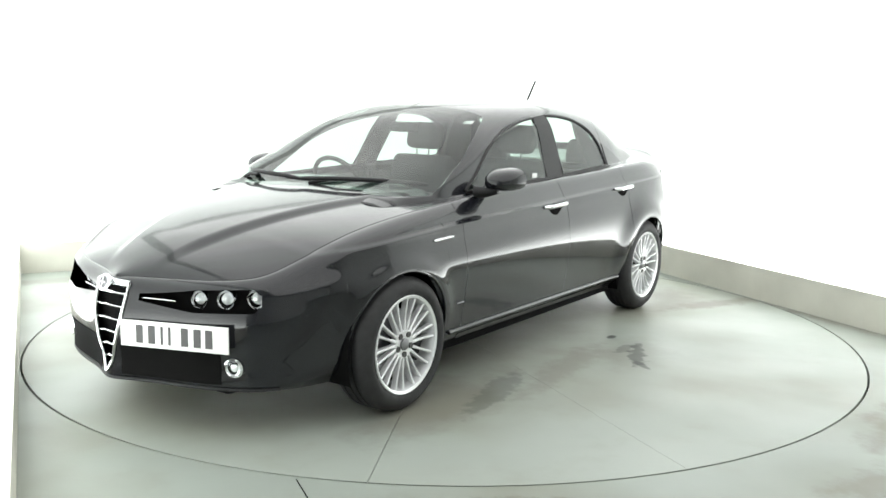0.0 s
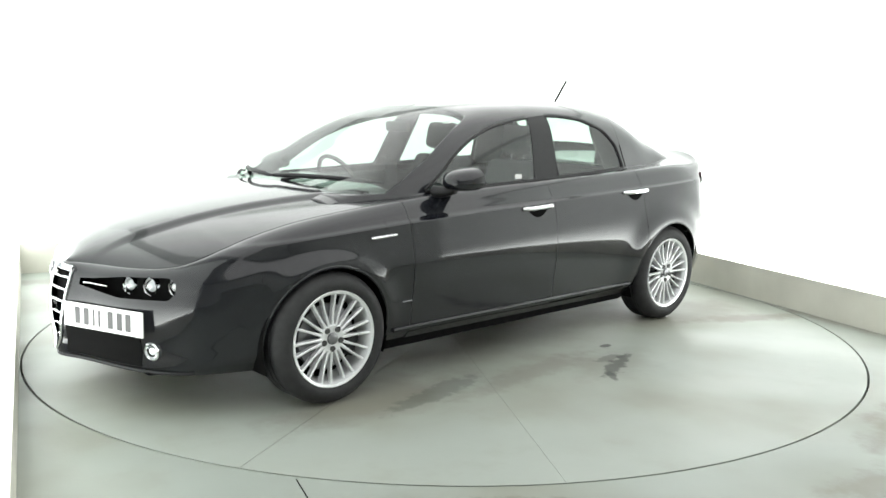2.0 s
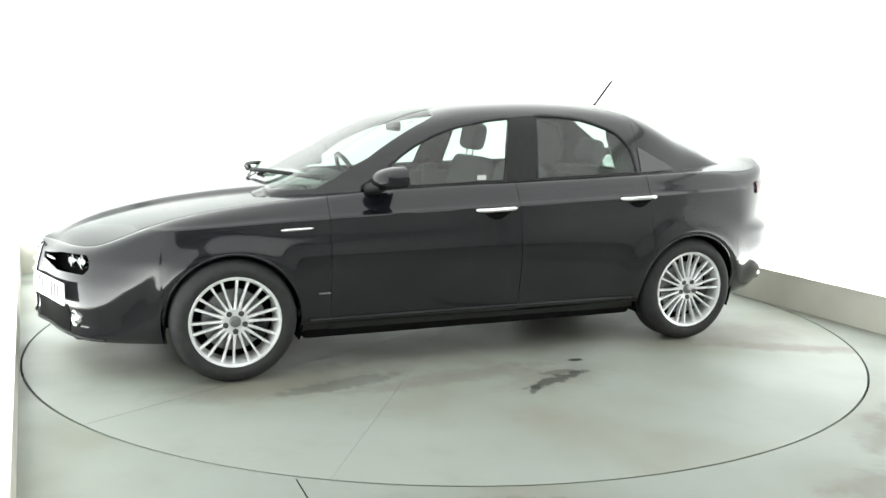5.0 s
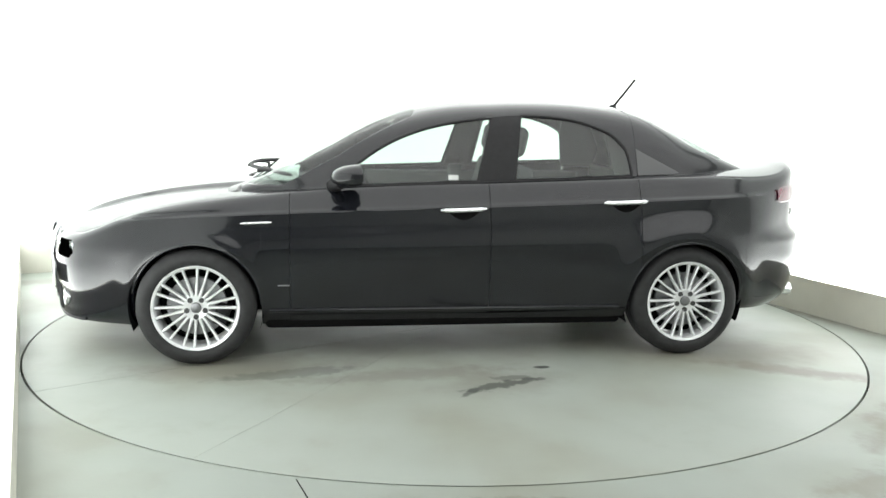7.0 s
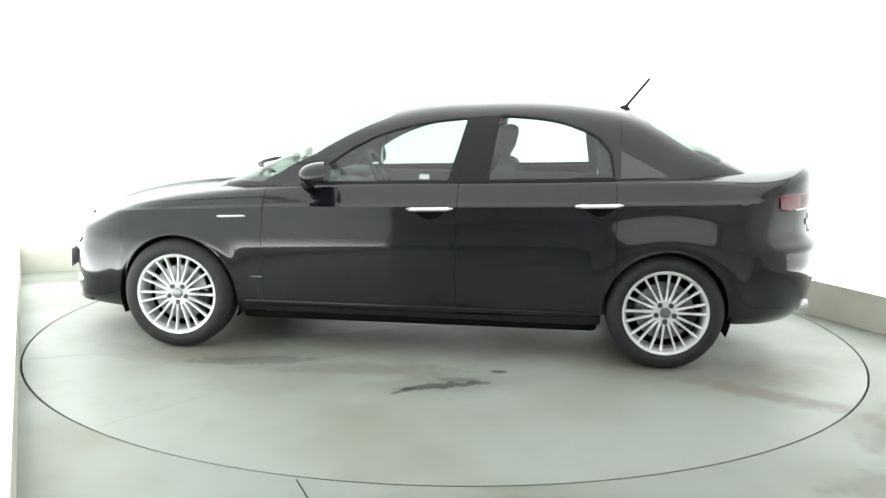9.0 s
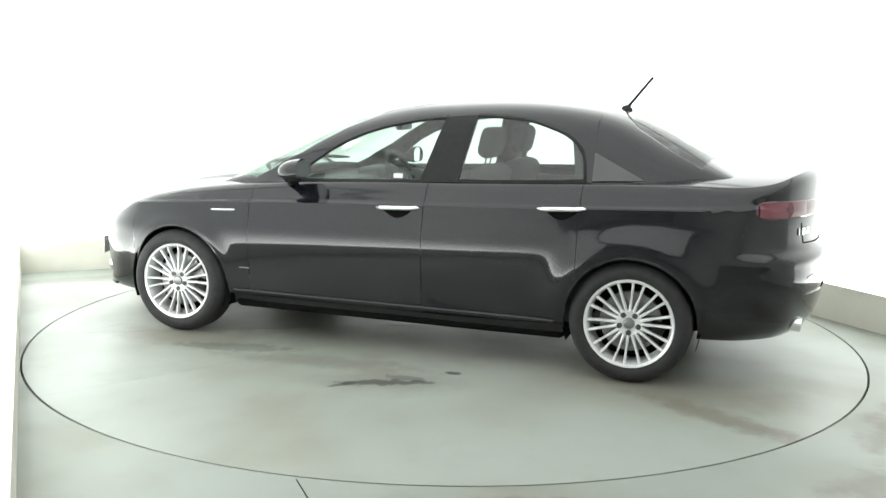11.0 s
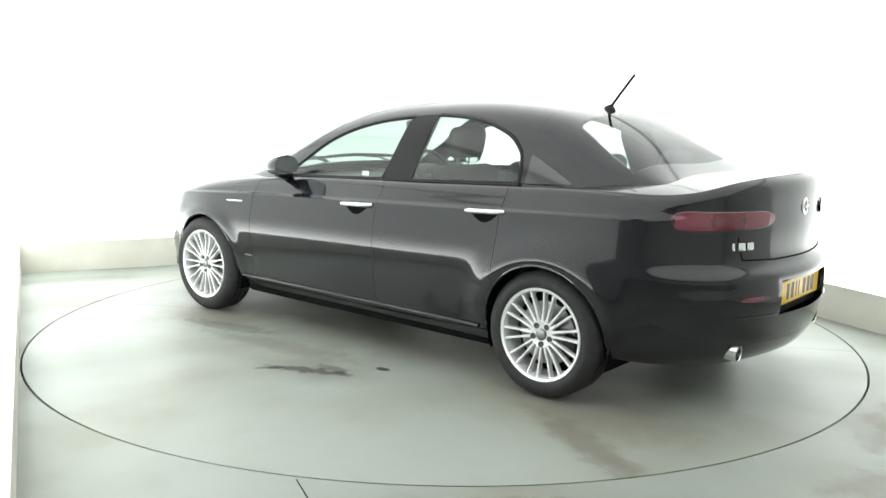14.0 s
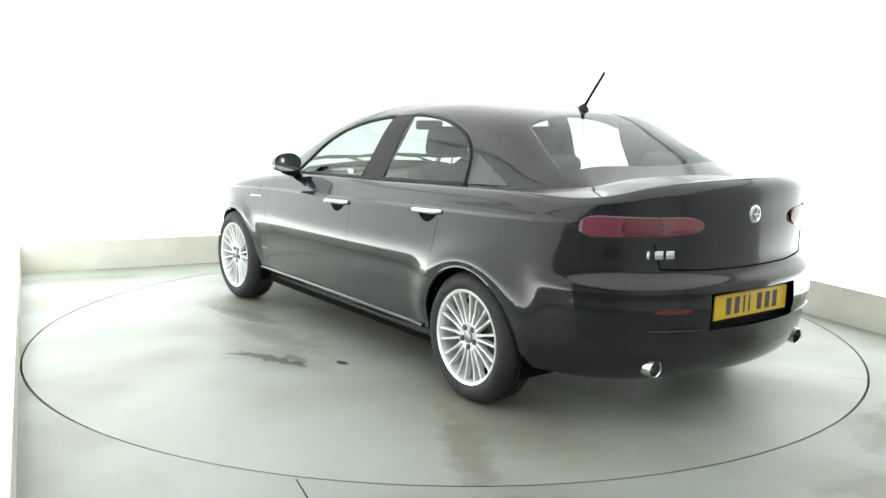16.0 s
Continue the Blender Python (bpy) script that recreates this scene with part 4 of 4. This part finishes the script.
# ---- tail: lamps, badge, plate, exhausts, aerial ----
for side in (1, -1):
    s0, s1 = float(s_of_y_rear(0.79)), float(s_of_y_rear(0.31))
    z_mid = lambda t: 0.900 + 0.004 * t
    half = lambda t: 0.046 * np.clip(1 - np.abs(2 * t - 0.97) ** 10 * 0.80, 0.15, 1) * (1.06 - 0.22 * t)

    def lens(bm, t0, t1, out0, out1, nn=22):
        g = []
        for f in np.linspace(-1, 1, 11):
            row = []
            for t in np.linspace(t0, t1, nn):
                s = s0 + (s1 - s0) * t
                q = out0 + (out1 - out0) * (1 - f ** 4) * min(1, 8 * t, 8 * (1 - t))
                row.append(skin(s, z_mid(t) + half(t) * f, q) * np.array([1, side, 1]))
            g.append(row)
        return sheet(bm, np.array(g), flip=(side < 0))

    tl = part("tail_lamp", lens(bmesh.new(), 0.0, 1.0, 0.001, 0.012, 40), RED_DARK, car, "dark red tail lamp")
    for (a, b, mat) in ((0.03, 0.33, PINK), (0.33, 0.63, RED), (0.63, 0.97, PINK)):
        bm = bmesh.new()
        g = []
        for f in np.linspace(-1, 1, 13):
            row = []
            for u in np.linspace(-1, 1, 21):
                t = a + (b - a) * (u + 1) / 2
                lift = 0.86
                bulge = 0.0115 + 0.003 * (1 - u * u) * (1 - f * f)
                row.append(skin(s0 + (s1 - s0) * t, z_mid(t) + half(t) * f * lift + 0.003, bulge) * np.array([1, side, 1]))
            g.append(row)
        sheet(bm, np.array(g), flip=(side < 0))
        part("lamp_segment", bm, mat, tl)
    # rear reflector in the bumper
    bm = bmesh.new()
    g = []
    for f in np.linspace(-1, 1, 5):
        g.append([skin(float(s_of_y_rear(y)), 0.556 + 0.0115 * f * (1 - abs(2 * k / 11 - 1) ** 4), 0.003) * np.array([1, side, 1]) for k, y in enumerate(np.linspace(0.565, 0.385, 12))])
    sheet(bm, np.array(g), flip=(side < 0))
    part("rear_reflector", bm, RED, rear_bumper, "red bumper reflector")
    # exhaust tip
    m = Matrix.Translation((-2.125, 0.515 * side, 0.305)) @ Vector((-1, 0.0, -0.05)).to_track_quat("Z", "Y").to_matrix().to_4x4()
    ex = part("exhaust_tip", lathe(bmesh.new(), [(0.030, -0.16), (0.036, -0.10), (0.038, 0.045), (0.036, 0.05), (0.033, 0.046), (0.031, -0.1)], m, 32), CHROME, car, "chrome exhaust tip")
    # dark disc plugs the tip in place of the shade inside it
    part("exhaust_bore", lathe(bmesh.new(), [(0.0, -0.06), (0.0315, -0.055)], m, 24), DARK, ex)
    # bumper's lower moulding
    bm = bmesh.new()
    tube(bm, [tuple(skin(float(s_of_y_rear(y)), 0.462 + 0.018 * y, 0.003) * np.array([1, side, 1])) for y in np.linspace(0.31, 0.58, 14)], [0.001] + [0.005] * 12 + [0.001], 8)
    part("bumper_moulding", bm, PAINT, rear_bumper)

# recess behind the rear plate
bm = bmesh.new()
box(bm, -2.217, -2.19, -0.33, 0.33, 0.44, 0.66)
part("plate_recess", bm, TRIM, rear_bumper)
pm = look((-2.242, -0.02, 0.545), (-3.2, -0.02, 0.53)) @ pose(0, 0, 0, 0, 180, 0)
number_plate(pm, YELLOW_PLATE, "yellow rear number plate, characters as dark bars")
round_badge(surface_frame(S_END - 0.0045, 0.942, 0.002), 0.040, boot)
# model badge: three plain chrome marks
for k, (y, w) in enumerate(((0.575, 0.006), (0.530, 0.019), (0.480, 0.019))):
    m = surface_frame(float(s_of_y_rear(y)), 0.787, 0.003)
    bm = bmesh.new()
    box(bm, -w, w, -0.018, 0.018, -0.003, 0.004, m, 0.003)
    part("badge_mark", bm, CHROME, boot)
# boot shut lines
bm = bmesh.new()
tube(bm, [tuple(skin(float(s_of_y_rear(abs(y))), 0.716 + 0.05 * max(0, abs(y) - 0.3), 0.0005) * np.array([1, 1 if y >= 0 else -1, 1])) for y in np.linspace(-0.52, 0.52, 40)], 0.004, 6)
part("boot_gap", bm, DARK, boot)
for side in (1, -1):
    bm = bmesh.new()
    tube(bm, [tuple(skin(float(s_of_y_rear(0.52 + 0.03 * t)), 0.725 + 0.105 * t, 0.0005) * np.array([1, side, 1])) for t in np.linspace(0, 1, 10)], 0.003, 6)
    part("boot_gap", bm, DARK, boot)
aerial = part("aerial_base", lathe(bmesh.new(), [(0.0, 0.022), (0.008, 0.020), (0.020, 0.006), (0.026, -0.012)], pose(-1.165, 0, 1.384, 0, -12, 0) @ Matrix.Diagonal((1.5, 0.8, 1, 1)), 20), TRIM, car, "black roof aerial")
bm = bmesh.new()
tube(bm, [(-1.165, 0, 1.385), (-1.19, 0, 1.42), (-1.305, 0, 1.565)], [0.010, 0.0085, 0.0075], 8)
part("aerial_rod", bm, TRIM, aerial)

# ---- wipers ----
for (pivot, knee, a, b) in (((1.07, 0.02, 0.972), (0.98, 0.32, 1.002), (1.115, -0.02, 0.998), (0.85, 0.63, 0.992)),
                            ((1.01, -0.56, 0.955), (1.08, -0.35, 1.0), (0.91, -0.60, 0.998), (1.13, 0.02, 1.0))):
    bm = bmesh.new()
    tube(bm, [pivot, Vector(pivot).lerp(Vector(knee), 0.5) + Vector((0, 0, 0.018)), knee], [0.011, 0.008, 0.006], 8)
    wp = part("wiper", bm, TRIM, car, "black windscreen wiper")
    bm = bmesh.new()
    A, B = Vector(a), Vector(b)
    tube(bm, [A.lerp(B, t) + Vector((0.06 * math.sin(math.pi * t), 0, 0.014 * math.sin(math.pi * t))) for t in np.linspace(0, 1, 12)], [0.006] + [0.012] * 10 + [0.006], 8)
    part("wiper_blade", bm, TRIM, wp)

# ---- cabin fittings ----
def seat(x, y, wide, headrests, back=0.62, lean=18):
    st = part("seat", box(bmesh.new(), x - 0.22, x + 0.28, y - wide / 2, y + wide / 2, 0.34, 0.52, None, 0.05), FABRIC, car, "dark fabric seat")
    bm = bmesh.new()
    box(bm, -0.065, 0.065, -wide / 2, wide / 2, 0, back, pose(x - 0.22, y, 0.45, 0, -lean, 0), 0.05)
    part("backrest", bm, FABRIC, st)
    for hy in headrests:
        bm = bmesh.new()
        box(bm, -0.05, 0.05, -0.135, 0.135, back + 0.035, back + 0.215, pose(x - 0.22, y + hy, 0.45, 0, -lean + 4, 0), 0.045)
        hr = part("headrest", bm, FABRIC, st)
        for off in (-0.05, 0.05):
            bm = bmesh.new()
            m = pose(x - 0.22, y + hy, 0.45, 0, -lean + 4, 0)
            tube(bm, [m @ Vector((0, off, back - 0.06)), m @ Vector((0, off, back + 0.08))], 0.006, 8)
            part("headrest_post", bm, STEEL, hr)


seat(-0.08, 0.36, 0.50, (0,), lean=16)
seat(-0.08, -0.36, 0.50, (0,), lean=16)
seat(-0.98, 0.0, 1.22, (-0.38, 0.38), back=0.52, lean=20)
bm = bmesh.new()
box(bm, 0.48, 1.02, -0.68, 0.68, 0.55, 0.915, pose(0, 0, 0, 0, 0, 0), 0.06)
dash = part("dashboard", bm, DASH, car, "dark grey dashboard")
bm = bmesh.new()
box(bm, 0.50, 0.66, -0.55, -0.19, 0.88, 0.965, None, 0.035)
part("instrument_hood", bm, DASH, dash)
m = pose(0.40, -0.37, 0.90, 0, -62, 0)
bm = bmesh.new()
lathe(bm, [(0.185 + 0.014 * math.cos(2 * math.pi * k / 10), 0.014 * math.sin(2 * math.pi * k / 10)) for k in range(10)], m, 40, close=True)
sw = part("steering_wheel", bm, TRIM, car, "black steering wheel")
bm = bmesh.new()
lathe(bm, [(0, 0.02), (0.05, 0.015), (0.06, -0.03)], m, 24)
for a in (0, 180, 270):
    box(bm, 0.04, 0.18, -0.015, 0.015, -0.008, 0.008, m @ pose(0, 0, 0, 0, 0, a + 90 if a != 270 else 180))
part("wheel_boss", bm, TRIM, sw)
bm = bmesh.new()
box(bm, 0.22, 0.26, -0.10, 0.10, 1.225, 1.285, None, 0.015)
part("rear_view_mirror", bm, TRIM, car)
bm = bmesh.new()
box(bm, -1.80, -1.20, -0.60, 0.60, 0.90, 1.0, None, 0.03)
part("parcel_shelf", bm, DASH, car)
bm = bmesh.new()
box(bm, -1.3, 1.0, -0.78, 0.78, 0.26, 0.34, None, 0.02)
part("cabin_floor", bm, DASH, car)
for side in (1, -1):
    bm = bmesh.new()
    box(bm, -1.15, 0.80, 0.71 * side - 0.02, 0.71 * side + 0.02, 0.32, 0.93, None, 0.02)
    part("door_card", bm, DASH, car)
    bm = bmesh.new()
    box(bm, -0.30, -0.20, 0.665 * side - 0.02, 0.665 * side + 0.02, 0.5, 0.98, None, 0.02)
    part("pillar_trim", bm, DASH, car)
    # inner lining of the rear pillar
    bm = bmesh.new()
    ring = []
    for dy in (0.0, -0.02):
        ring.append([bm.verts.new((x, (y + dy) * side, z)) for x, y, z in ((-1.0, 0.615, 0.97), (-1.22, 0.59, 0.97), (-1.24, 0.535, 1.10), (-1.16, 0.48, 1.25), (-0.97, 0.49, 1.30), (-0.96, 0.53, 1.20))])
    bm.faces.new(ring[0])
    bm.faces.new(ring[1][::-1])
    for k in range(6):
        bm.faces.new((ring[0][k], ring[1][k], ring[1][(k + 1) % 6], ring[0][(k + 1) % 6]))
    bmesh.ops.recalc_face_normals(bm, faces=bm.faces)
    part("pillar_trim", bm, DASH, car)
bm = bmesh.new()
x = -0.03
y, z, w = cabin_section(x)
yy = float(np.interp(0.995, z, y)) + 0.004
box(bm, -0.055, 0.0, yy - 0.001, yy + 0.001, 0.982, 1.008, pose(0, 0, 0), 0.0)
part("window_sticker", bm, STICKER, car, "small white window sticker")
y, z, w = cabin_section(0.30)
wz = float(np.interp(-0.50, -y, z))
bm = bmesh.new()
box(bm, -0.018, 0.018, -0.028, 0.028, -0.0015, 0.0015, pose(0.30, 0.50, wz - 0.012, 0, 23, 0), 0.0)
part("windscreen_sticker", bm, STICKER, car, "small white windscreen sticker")


# ---- what moves ----
def motions():
    spin = [(t, pose(0, 0, 0, 0, 0, a)) for t, a in HEADING]
    walk(turntable, spin)
    walk(car, [(t, m @ pose(CAR_X, CAR_Y, 0.0)) for t, m in spin])


motions()
